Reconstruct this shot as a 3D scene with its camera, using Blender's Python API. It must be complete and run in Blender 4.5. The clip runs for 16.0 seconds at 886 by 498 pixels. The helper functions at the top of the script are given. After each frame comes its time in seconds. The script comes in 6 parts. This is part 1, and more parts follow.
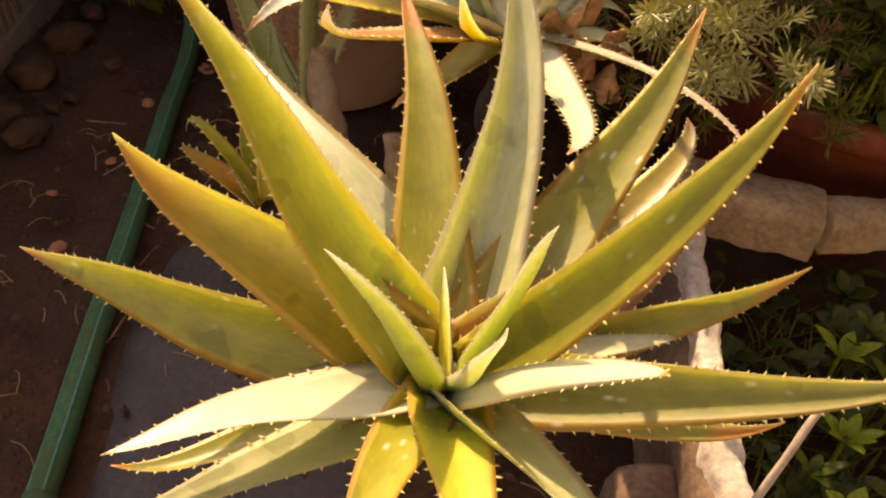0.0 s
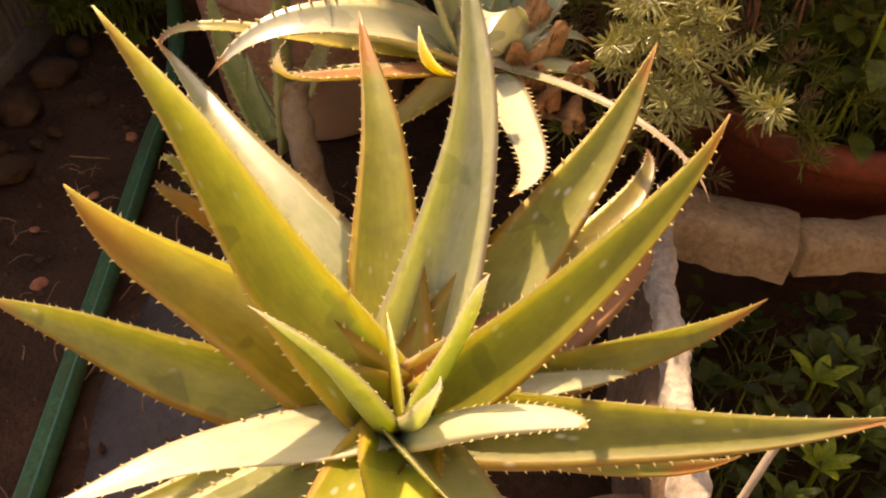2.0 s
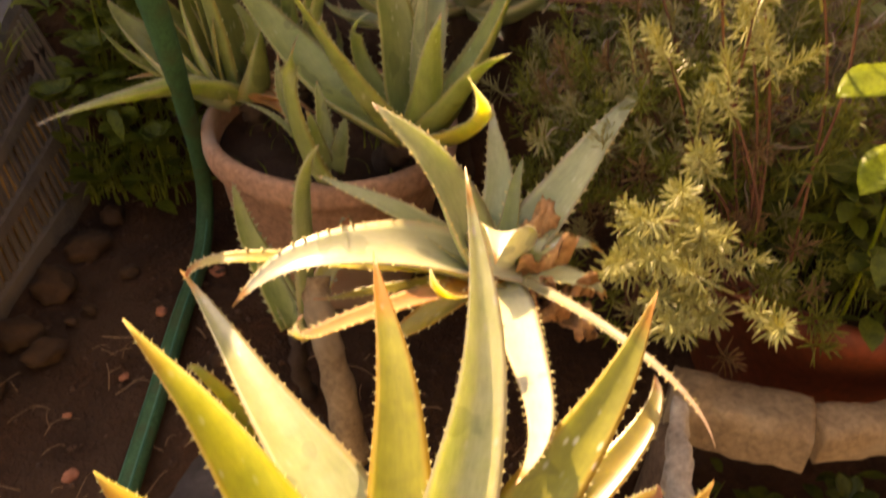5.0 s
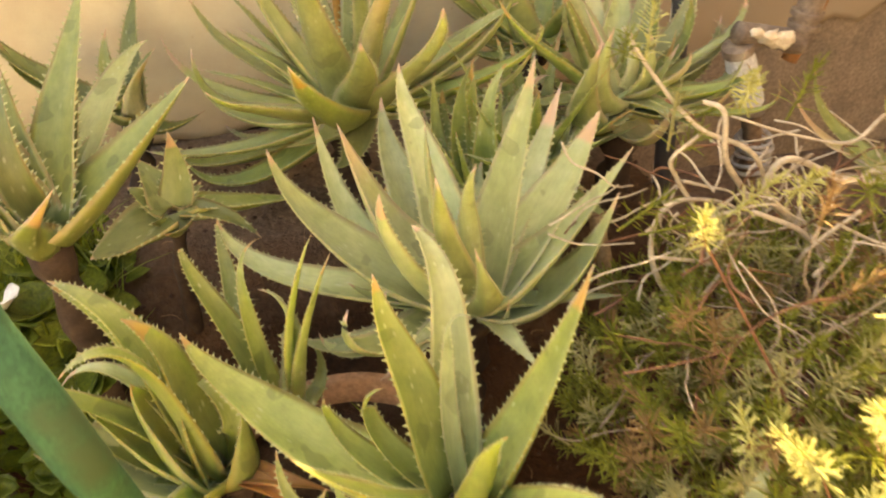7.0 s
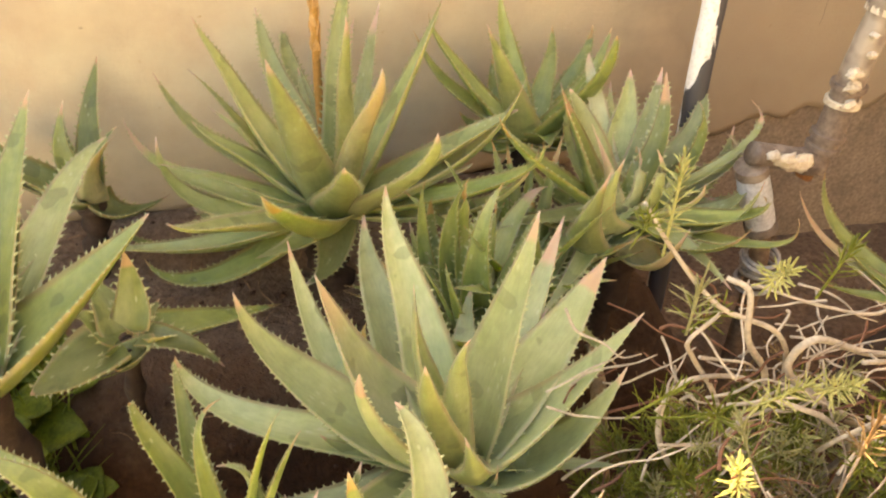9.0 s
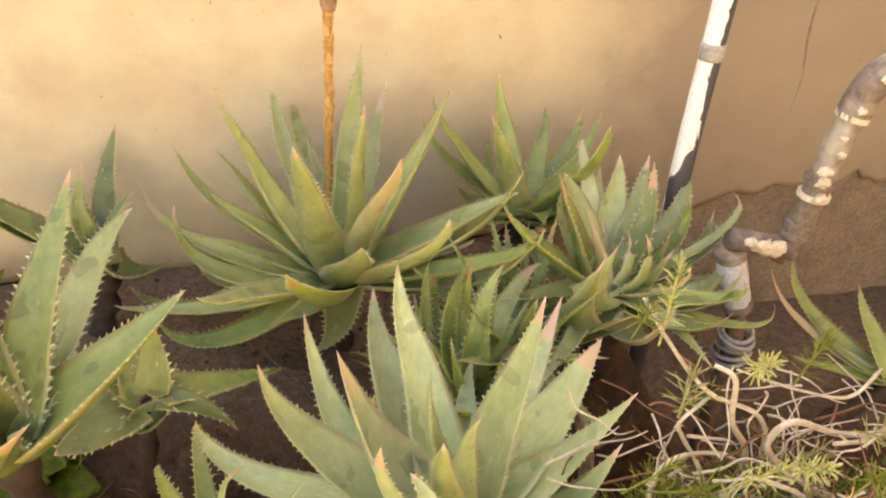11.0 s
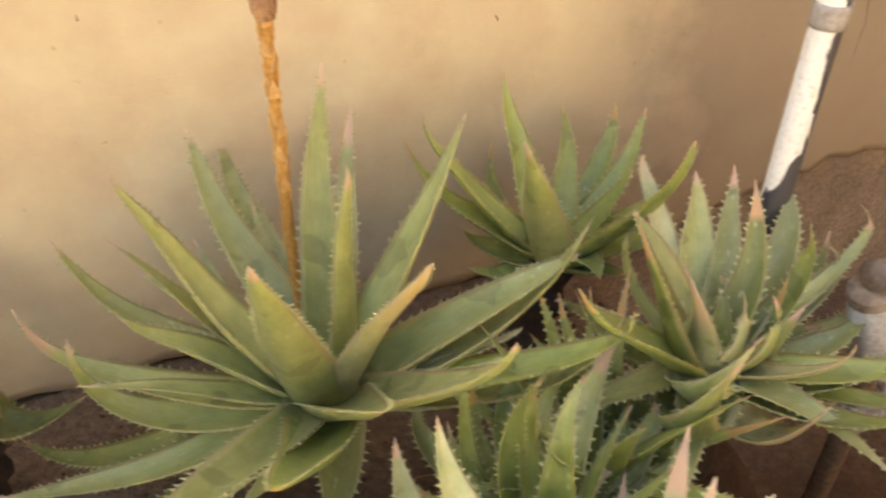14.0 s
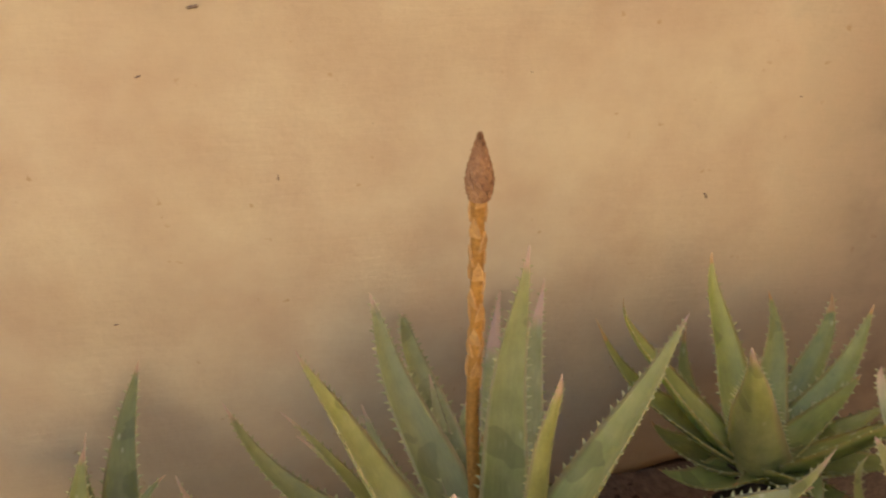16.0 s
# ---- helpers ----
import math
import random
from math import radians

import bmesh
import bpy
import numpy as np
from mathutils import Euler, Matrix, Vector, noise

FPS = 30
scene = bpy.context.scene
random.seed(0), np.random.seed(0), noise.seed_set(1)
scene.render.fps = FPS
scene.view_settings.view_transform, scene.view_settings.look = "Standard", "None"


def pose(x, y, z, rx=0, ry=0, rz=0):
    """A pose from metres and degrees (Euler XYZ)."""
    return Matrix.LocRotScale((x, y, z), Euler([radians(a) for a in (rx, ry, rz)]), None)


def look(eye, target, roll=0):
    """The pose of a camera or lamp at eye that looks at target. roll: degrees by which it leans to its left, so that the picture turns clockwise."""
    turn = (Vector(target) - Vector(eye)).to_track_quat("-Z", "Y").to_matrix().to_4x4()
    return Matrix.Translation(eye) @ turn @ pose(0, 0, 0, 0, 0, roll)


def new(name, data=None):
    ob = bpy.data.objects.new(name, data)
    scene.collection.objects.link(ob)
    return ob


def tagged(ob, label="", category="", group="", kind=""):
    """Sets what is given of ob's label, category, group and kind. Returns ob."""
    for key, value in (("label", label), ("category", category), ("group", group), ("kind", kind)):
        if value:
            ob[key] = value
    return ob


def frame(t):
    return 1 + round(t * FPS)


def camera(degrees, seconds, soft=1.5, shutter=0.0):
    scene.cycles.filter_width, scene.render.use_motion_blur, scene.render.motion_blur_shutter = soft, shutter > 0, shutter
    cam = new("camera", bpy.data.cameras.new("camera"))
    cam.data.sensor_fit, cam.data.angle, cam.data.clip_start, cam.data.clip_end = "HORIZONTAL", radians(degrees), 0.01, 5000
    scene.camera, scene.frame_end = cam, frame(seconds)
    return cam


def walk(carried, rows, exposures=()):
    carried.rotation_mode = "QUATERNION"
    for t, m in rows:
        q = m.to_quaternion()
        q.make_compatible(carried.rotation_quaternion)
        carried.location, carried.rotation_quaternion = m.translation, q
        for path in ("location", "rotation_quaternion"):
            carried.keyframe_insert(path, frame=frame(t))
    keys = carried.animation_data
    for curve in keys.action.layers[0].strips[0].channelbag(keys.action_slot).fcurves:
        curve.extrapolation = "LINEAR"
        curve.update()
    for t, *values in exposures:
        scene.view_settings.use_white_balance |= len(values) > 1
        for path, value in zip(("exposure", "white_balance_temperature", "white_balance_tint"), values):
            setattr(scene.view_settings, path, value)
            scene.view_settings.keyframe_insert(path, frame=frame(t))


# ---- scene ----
cam = camera(54.7, 16.0, 2.0, 0.5)
PATH = [
    (0, (-0.0483, 0.0412, 0.8392), (0.1190, 1.4754, -0.5446), 8.39),
    (0.5, (-0.0341, 0.0408, 0.8570), (0.0960, 1.4972, -0.5076), 8.1),
    (1, (-0.0209, 0.0415, 0.8745), (0.1278, 1.5347, -0.4478), 7.8),
    (1.5, (-0.0135, 0.0452, 0.8617), (0.1156, 1.5191, -0.4840), 6.51),
    (2, (-0.0074, 0.0500, 0.8608), (0.1365, 1.5079, -0.5007), 6.56),
    (2.5, (-0.0084, 0.0490, 0.8608), (0.1339, 1.5035, -0.5045), 6.07),
    (3, (-0.0131, 0.0517, 0.8671), (0.1215, 1.5131, -0.4917), 6.1),
    (3.2, (-0.0133, 0.0529, 0.8690), (0.1215, 1.5205, -0.4830), 6.27),
    (5.3, (0.0077, 0.1258, 1.0315), (0.0740, 1.7517, -0.1313), 2.99),
    (5.5, (0.0128, 0.1266, 1.0592), (0.0527, 1.7815, -0.0631), 4.28),
    (5.9, (0.0146, 0.1496, 1.0837), (-0.0370, 1.6875, 0.0566), 0.13),
    (6, (0.0036, 0.1699, 1.0790), (-0.0638, 1.8284, -0.0368), -0.8),
    (6.2, (-0.0249, 0.2345, 1.0734), (-0.0183, 1.7749, 0.0490), -2.56),
    (6.5, (-0.0730, 0.3776, 1.1070), (0.1438, 2.0380, 0.0133), -4.79),
    (7, (-0.1346, 0.6050, 1.2204), (0.1793, 2.1787, 0.0267), -3.5),
    (7.5, (-0.1484, 0.7132, 1.2350), (0.1474, 2.2315, -0.0328), 1.33),
    (7.6, (-0.1490, 0.7092, 1.2161), (0.1339, 2.1280, 0.0631), 2.08),
    (8, (-0.1102, 0.7429, 1.2733), (0.0843, 2.3056, 0.0403), -2.24),
    (8.5, (-0.0769, 0.7394, 1.3005), (0.1203, 2.3189, 0.0896), -1.11),
    (9, (-0.1036, 0.8225, 1.3143), (0.2732, 2.3652, 0.0985), 0.42),
    (9.1, (-0.0970, 0.8125, 1.3251), (0.2323, 2.2605, 0.2218), -0.93),
    (9.5, (-0.1607, 0.8980, 1.3398), (0.3257, 2.4258, 0.1442), 0.74),
    (9.7, (-0.1756, 0.8850, 1.3386), (0.3422, 2.4422, 0.1953), 2.53),
    (11.8, (-0.1700, 0.7887, 1.4391), (0.2814, 2.3670, 0.2966), 3.3),
    (12, (-0.1668, 0.8206, 1.4271), (0.2971, 2.4187, 0.3175), 2.33),
    (12.5, (-0.1724, 1.0321, 1.3913), (0.3671, 2.5493, 0.2051), -0.63),
    (13, (-0.1777, 1.2093, 1.3542), (0.3489, 2.7518, 0.1951), -1.38),
    (13.5, (-0.1720, 1.2920, 1.2987), (0.3688, 2.8073, 0.1106), -0.31),
    (13.6, (-0.1718, 1.2943, 1.2828), (0.3509, 2.6766, 0.1699), 0.09),
    (14, (-0.1471, 1.2810, 1.2822), (0.4630, 2.7393, 0.0570), -0.01),
    (14.2, (-0.1258, 1.2679, 1.2648), (0.4597, 2.6139, 0.1387), 0.34),
    (14.5, (-0.1316, 1.2705, 1.2789), (0.4743, 2.7475, 0.0742), -0.53),
    (15, (-0.1878, 1.3391, 1.2668), (0.2339, 2.8867, 0.0721), 0.8),
    (15.5, (-0.1870, 1.3926, 1.2876), (0.2686, 3.0444, 0.2563), -0.55),
    (16, (-0.1855, 1.4111, 1.2919), (0.1969, 3.1089, 0.3065), -0.7),
]
walk(cam, [(t, look(eye, target, roll)) for t, eye, target, roll in PATH], exposures=[(0, 0.50, 7800, 29), (3.2, 0.50, 7800, 29), (5.3, 1.27, 8700, 25), (5.6, 1.57, 8700, 24), (6.0, 2.17, 8900, 19), (6.6, 2.47, 9800, 12), (7.2, 2.57, 9800, 10), (8.5, 2.57, 8700, 10), (9.7, 2.57, 8100, 11), (12, 2.52, 7800, 12), (13, 2.38, 7800, 13), (13.5, 2.25, 7850, 14), (14, 2.33, 7900, 13), (15, 2.42, 8000, 14), (15.5, 2.12, 8000, 15), (16, 1.55, 8300, 21)])
# ---- light ----
SUN_DIR = Vector((-0.31, 0.766, 0.643)).normalized()
world = bpy.data.worlds.new("sky")
scene.world = world
world.use_nodes = True
_wn = world.node_tree.nodes
_sky = _wn.new("ShaderNodeTexSky")
_sky.sky_type = "NISHITA"
_sky.sun_disc = False
_sky.sun_elevation = math.asin(SUN_DIR.z)
_sky.sun_rotation = math.atan2(SUN_DIR.x, SUN_DIR.y)
_sky.air_density, _sky.dust_density = 1.0, 3.0
world.node_tree.links.new(_sky.outputs[0], _wn["Background"].inputs[0])
_wn["Background"].inputs[1].default_value = 0.15
sun = new("sun", bpy.data.lights.new("sun", "SUN"))
sun.data.energy, sun.data.angle, sun.data.color = 5.0, radians(0.6), (1.0, 0.84, 0.58)
sun.matrix_world = look((0.5, 4.0, 5.0), Vector((0.5, 4.0, 5.0)) - SUN_DIR)


# ---- materials ----
def material(name, rough=0.6, metal=0.0, spec=0.4):
    m = bpy.data.materials.new(name)
    m.use_nodes = True
    nt = m.node_tree
    b = nt.nodes["Principled BSDF"]
    b.inputs["Roughness"].default_value = rough
    b.inputs["Metallic"].default_value = metal
    b.inputs["Specular IOR Level"].default_value = spec
    return m, nt, b


def node(nt, kind, **values):
    n = nt.nodes.new(kind)
    for k, v in values.items():
        n.inputs[k.replace("_", " ")].default_value = v
    return n


def coords(nt, which="Object", scale=(1, 1, 1)):
    t = nt.nodes.new("ShaderNodeTexCoord")
    mp = nt.nodes.new("ShaderNodeMapping")
    mp.inputs["Scale"].default_value = scale
    nt.links.new(t.outputs[which], mp.inputs[0])
    return mp.outputs[0]


def noise_out(nt, vec, scale, detail=4.0, rough=0.6):
    n = node(nt, "ShaderNodeTexNoise", Scale=scale, Detail=detail, Roughness=rough)
    nt.links.new(vec, n.inputs["Vector"])
    return n.outputs["Fac"]


def ramp(nt, fac, stops):
    r = nt.nodes.new("ShaderNodeValToRGB")
    el = r.color_ramp.elements
    while len(el) < len(stops):
        el.new(0.5)
    for e, (p, c) in zip(el, stops):
        e.position = p
        e.color = (*c, 1) if len(c) == 3 else c
    nt.links.new(fac, r.inputs[0])
    return r.outputs[0]


def mix(nt, fac, a, b, mode="MIX"):
    m = nt.nodes.new("ShaderNodeMix")
    m.data_type, m.blend_type = "RGBA", mode
    for s, v in ((m.inputs[0], fac), (m.inputs[6], a), (m.inputs[7], b)):
        if isinstance(v, (int, float)):
            s.default_value = v
        elif isinstance(v, tuple):
            s.default_value = (*v, 1)
        else:
            nt.links.new(v, s)
    return m.outputs[2]


def bump(nt, b, height, strength=0.3, dist=0.002):
    n = node(nt, "ShaderNodeBump", Strength=strength, Distance=dist)
    nt.links.new(height, n.inputs["Height"])
    nt.links.new(n.outputs[0], b.inputs["Normal"])


def rough_surface(name, c1, c2, scale=20.0, rough=0.85, fine=160.0, strength=0.4, dist=0.002, spec=0.3, dark=None):
    """A grainy surface of two colours, mixed at a coarse and a fine scale."""
    m, nt, b = material(name, rough, 0, spec)
    v = coords(nt)
    n1, n2 = noise_out(nt, v, scale), noise_out(nt, v, fine, 6)
    col = mix(nt, ramp(nt, n1, [(0.35, (0, 0, 0)), (0.68, (1, 1, 1))]), c1, c2)
    col = mix(nt, 0.5, col, ramp(nt, n2, [(0.3, (0.25, 0.25, 0.25)), (0.7, (0.85, 0.85, 0.85))]), "OVERLAY")
    if dark:
        n3 = noise_out(nt, v, scale * 0.35, 3)
        col = mix(nt, ramp(nt, n3, [(0.5, (0, 0, 0)), (0.62, (1, 1, 1))]), col, dark)
    nt.links.new(col, b.inputs["Base Color"])
    bump(nt, b, mix(nt, 0.6, n1, n2), strength, dist)
    return m


def thin_leaf(name, c1, c2, scale, rough, through_light):
    """A thin leaf: part of the light passes through it."""
    m = rough_surface(name, c1, c2, scale, rough, 200, 0.15, 0.0006)
    nt = m.node_tree
    b = nt.nodes["Principled BSDF"]
    col = b.inputs["Base Color"].links[0].from_socket
    tr = nt.nodes.new("ShaderNodeBsdfTranslucent")
    nt.links.new(mix(nt, 1.0, col, (1.35, 1.25, 0.6), "MULTIPLY"), tr.inputs[0])
    mx = nt.nodes.new("ShaderNodeMixShader")
    mx.inputs[0].default_value = through_light
    nt.links.new(b.outputs[0], mx.inputs[1])
    nt.links.new(tr.outputs[0], mx.inputs[2])
    nt.links.new(mx.outputs[0], nt.nodes["Material Output"].inputs[0])
    return m


def aloe_skin(name, light, deep, warm, warm_from=0.90, rough=0.42, glow=0.35, specks=0.6, wax=0.15, rim=0.58):
    """Aloe leaf: waxy green with streaks, pale flecks, and a reddish tip and margin."""
    m, nt, b = material(name, rough, 0, 0.5)
    uv = nt.nodes.new("ShaderNodeUVMap")
    uv.uv_map = "leaf"
    sep = nt.nodes.new("ShaderNodeSeparateXYZ")
    nt.links.new(uv.outputs[0], sep.inputs[0])
    met = nt.nodes.new("ShaderNodeUVMap")
    met.uv_map = "metres"
    info = nt.nodes.new("ShaderNodeObjectInfo")
    shift = nt.nodes.new("ShaderNodeVectorMath")
    shift.operation = "ADD"
    comb = nt.nodes.new("ShaderNodeCombineXYZ")
    for i in (0, 1, 2):
        nt.links.new(info.outputs["Random"], comb.inputs[i])
    nt.links.new(met.outputs[0], shift.inputs[0])
    nt.links.new(comb.outputs[0], shift.inputs[1])
    st = nt.nodes.new("ShaderNodeMapping")
    st.inputs["Scale"].default_value = (1, 0.22, 1)
    nt.links.new(shift.outputs[0], st.inputs[0])
    streak, blot = noise_out(nt, st.outputs[0], 260, 3), noise_out(nt, shift.outputs[0], 32, 4)
    col = mix(nt, ramp(nt, blot, [(0.3, (0, 0, 0)), (0.7, (1, 1, 1))]), light, deep)
    col = mix(nt, 0.2, col, ramp(nt, streak, [(0.3, (0.3, 0.3, 0.3)), (0.7, (0.75, 0.75, 0.75))]), "OVERLAY")
    hue = node(nt, "ShaderNodeHueSaturation")
    rng = node(nt, "ShaderNodeMapRange")
    rng.inputs["To Min"].default_value, rng.inputs["To Max"].default_value = 0.75, 1.25
    nt.links.new(info.outputs["Random"], rng.inputs[0])
    nt.links.new(rng.outputs[0], hue.inputs["Value"])
    nt.links.new(col, hue.inputs["Color"])
    col = hue.outputs[0]
    vo = node(nt, "ShaderNodeTexVoronoi", Scale=95.0)
    st2 = nt.nodes.new("ShaderNodeMapping")
    st2.inputs["Scale"].default_value = (1, 0.45, 1)
    nt.links.new(shift.outputs[0], st2.inputs[0])
    nt.links.new(st2.outputs[0], vo.inputs["Vector"])
    sp = ramp(nt, vo.outputs["Distance"], [(0.10, (specks,) * 3), (0.24, (0, 0, 0))])
    gate = ramp(nt, noise_out(nt, shift.outputs[0], 14, 2), [(0.48, (0, 0, 0)), (0.6, (1, 1, 1))])
    spk = nt.nodes.new("ShaderNodeMath")
    spk.operation = "MULTIPLY"
    nt.links.new(sp, spk.inputs[0])
    nt.links.new(gate, spk.inputs[1])
    col = mix(nt, spk.outputs[0], col, (0.60, 0.60, 0.40))
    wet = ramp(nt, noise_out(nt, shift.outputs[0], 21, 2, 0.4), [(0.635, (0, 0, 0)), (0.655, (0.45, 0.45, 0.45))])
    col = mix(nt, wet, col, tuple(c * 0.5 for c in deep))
    # margin and tip
    ed = nt.nodes.new("ShaderNodeMath")
    ed.operation = "SUBTRACT"
    nt.links.new(sep.outputs[0], ed.inputs[0])
    ed.inputs[1].default_value = 0.5
    ab = nt.nodes.new("ShaderNodeMath")
    ab.operation = "ABSOLUTE"
    nt.links.new(ed.outputs[0], ab.inputs[0])
    edge = ramp(nt, ab.outputs[0], [(0.40 - 0.06 * (rim > 0.7), (0, 0, 0)), (0.5, (0.85, 0.85, 0.85))])
    col = mix(nt, edge, col, tuple((1 - rim) * a + rim * b2 for a, b2 in zip(light, warm)))
    wob = nt.nodes.new("ShaderNodeMath")
    wob.operation = "MULTIPLY_ADD"
    nt.links.new(blot, wob.inputs[0])
    wob.inputs[1].default_value = 0.10
    nt.links.new(sep.outputs[1], wob.inputs[2])
    # now and then a leaf has dried further down from its tip
    far = node(nt, "ShaderNodeMath")
    far.operation = "MULTIPLY"
    far.inputs[1].default_value = 7.31
    nt.links.new(info.outputs["Random"], far.inputs[0])
    frac = node(nt, "ShaderNodeMath")
    frac.operation = "FRACT"
    nt.links.new(far.outputs[0], frac.inputs[0])
    rare = node(nt, "ShaderNodeMath")
    rare.operation = "POWER"
    rare.inputs[1].default_value = 5.0
    nt.links.new(frac.outputs[0], rare.inputs[0])
    dried = node(nt, "ShaderNodeMath")
    dried.operation = "MULTIPLY_ADD"
    dried.inputs[1].default_value = 0.22
    nt.links.new(rare.outputs[0], dried.inputs[0])
    nt.links.new(wob.outputs[0], dried.inputs[2])
    tip = ramp(nt, dried.outputs[0], [(warm_from, (0, 0, 0)), (1.0, (1, 1, 1)), ])
    col = mix(nt, tip, col, warm)
    nt.links.new(col, b.inputs["Base Color"])
    b.inputs["Subsurface Weight"].default_value = glow
    b.inputs["Coat Weight"].default_value = wax
    b.inputs["Coat Roughness"].default_value = 0.38
    b.inputs["Subsurface Radius"].default_value = (0.8, 1.0, 0.25)
    b.inputs["Subsurface Scale"].default_value = 0.024
    bump(nt, b, mix(nt, 0.65, streak, blot), 0.2, 0.001)
    return m


# M_SHADE repeats M_SUNNY darker and duller: shade put into the leaf colour
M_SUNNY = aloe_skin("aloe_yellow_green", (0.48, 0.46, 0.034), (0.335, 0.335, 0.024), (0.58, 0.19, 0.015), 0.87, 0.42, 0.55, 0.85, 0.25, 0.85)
M_SHADE = aloe_skin("aloe_olive_shaded", (0.34, 0.325, 0.032), (0.23, 0.225, 0.022), (0.52, 0.20, 0.02), 0.90, 0.45, 0.26, 1.0, 0.12, 0.85)
# whitened copies for lit leaves: the sun's glare is put into the colour
M_PALE = aloe_skin("aloe_pale_wax_lit", (0.57, 0.59, 0.27), (0.43, 0.47, 0.17), (0.55, 0.26, 0.04), 0.95, 0.34, 0.4, 0.9, 0.45)
M_SUNLIT = aloe_skin("aloe_sunlit_white", (0.70, 0.69, 0.43), (0.60, 0.60, 0.33), (0.55, 0.26, 0.05), 0.955, 0.34, 0.22, 0.5, 0.6)
M_MINT = aloe_skin("aloe_mint_grey", (0.41, 0.43, 0.2), (0.3, 0.335, 0.14), (0.52, 0.33, 0.19), 0.97, 0.5, 0.25, 0.35)
M_DEEP = aloe_skin("aloe_deep_green", (0.205, 0.22, 0.065), (0.13, 0.15, 0.038), (0.50, 0.28, 0.14), 0.95, 0.5, 0.25, 0.4)
# browner old leaf, also darkened to stand for a leaf out of the sun
M_OLD_SHADED = aloe_skin("aloe_old_shaded", (0.38, 0.29, 0.02), (0.27, 0.215, 0.016), (0.56, 0.19, 0.012), 0.72, 0.45, 0.42, 0.4, 0.15, 0.9)
M_PINK = aloe_skin("aloe_pink_tip", (0.35, 0.355, 0.14), (0.245, 0.265, 0.09), (0.60, 0.36, 0.24), 0.95, 0.5, 0.25, 0.35)
M_BLUE = aloe_skin("aloe_grey_green", (0.365, 0.37, 0.145), (0.26, 0.28, 0.095), (0.56, 0.36, 0.23), 0.935, 0.5, 0.25, 0.35)
M_GREEN = aloe_skin("aloe_green", (0.315, 0.34, 0.1), (0.205, 0.245, 0.065), (0.45, 0.25, 0.08), 0.98, 0.45, 0.35, 0.5)
M_AMBER = aloe_skin("aloe_amber", (0.58, 0.28, 0.035), (0.43, 0.22, 0.035), (0.45, 0.12, 0.03), 0.85, 0.45, 0.6, 0.2)
M_TIPDRY = aloe_skin("aloe_dry_tip", (0.44, 0.43, 0.22), (0.32, 0.33, 0.15), (0.62, 0.40, 0.26), 0.72, 0.5, 0.25, 0.3)
M_TOOTH = rough_surface("tooth_horn", (0.78, 0.66, 0.28), (0.70, 0.48, 0.16), 60, 0.5)
M_TOOTH_PALE = rough_surface("tooth_pale", (0.44, 0.43, 0.21), (0.34, 0.33, 0.14), 60, 0.5)
M_STEM = rough_surface("aloe_stem", (0.075, 0.046, 0.028), (0.04, 0.024, 0.016), 30, 0.9, 120, 0.7, 0.004)
M_TAN = aloe_skin("aloe_drying", (0.46, 0.40, 0.20), (0.30, 0.30, 0.13), (0.58, 0.36, 0.20), 0.55, 0.55, 0.3, 0.2)
M_GOLD = aloe_skin("aloe_gold", (0.52, 0.40, 0.07), (0.36, 0.31, 0.06), (0.50, 0.14, 0.03), 0.88, 0.32, 0.75, 0.3)
M_DEAD = rough_surface("dead_leaf", (0.60, 0.33, 0.14), (0.38, 0.17, 0.06), 40, 0.7, 150, 0.7, 0.003)
M_DRYLEAF = aloe_skin("aloe_dry", (0.55, 0.27, 0.09), (0.40, 0.17, 0.06), (0.40, 0.15, 0.06), 0.7, 0.6, 0.3, 0.1)


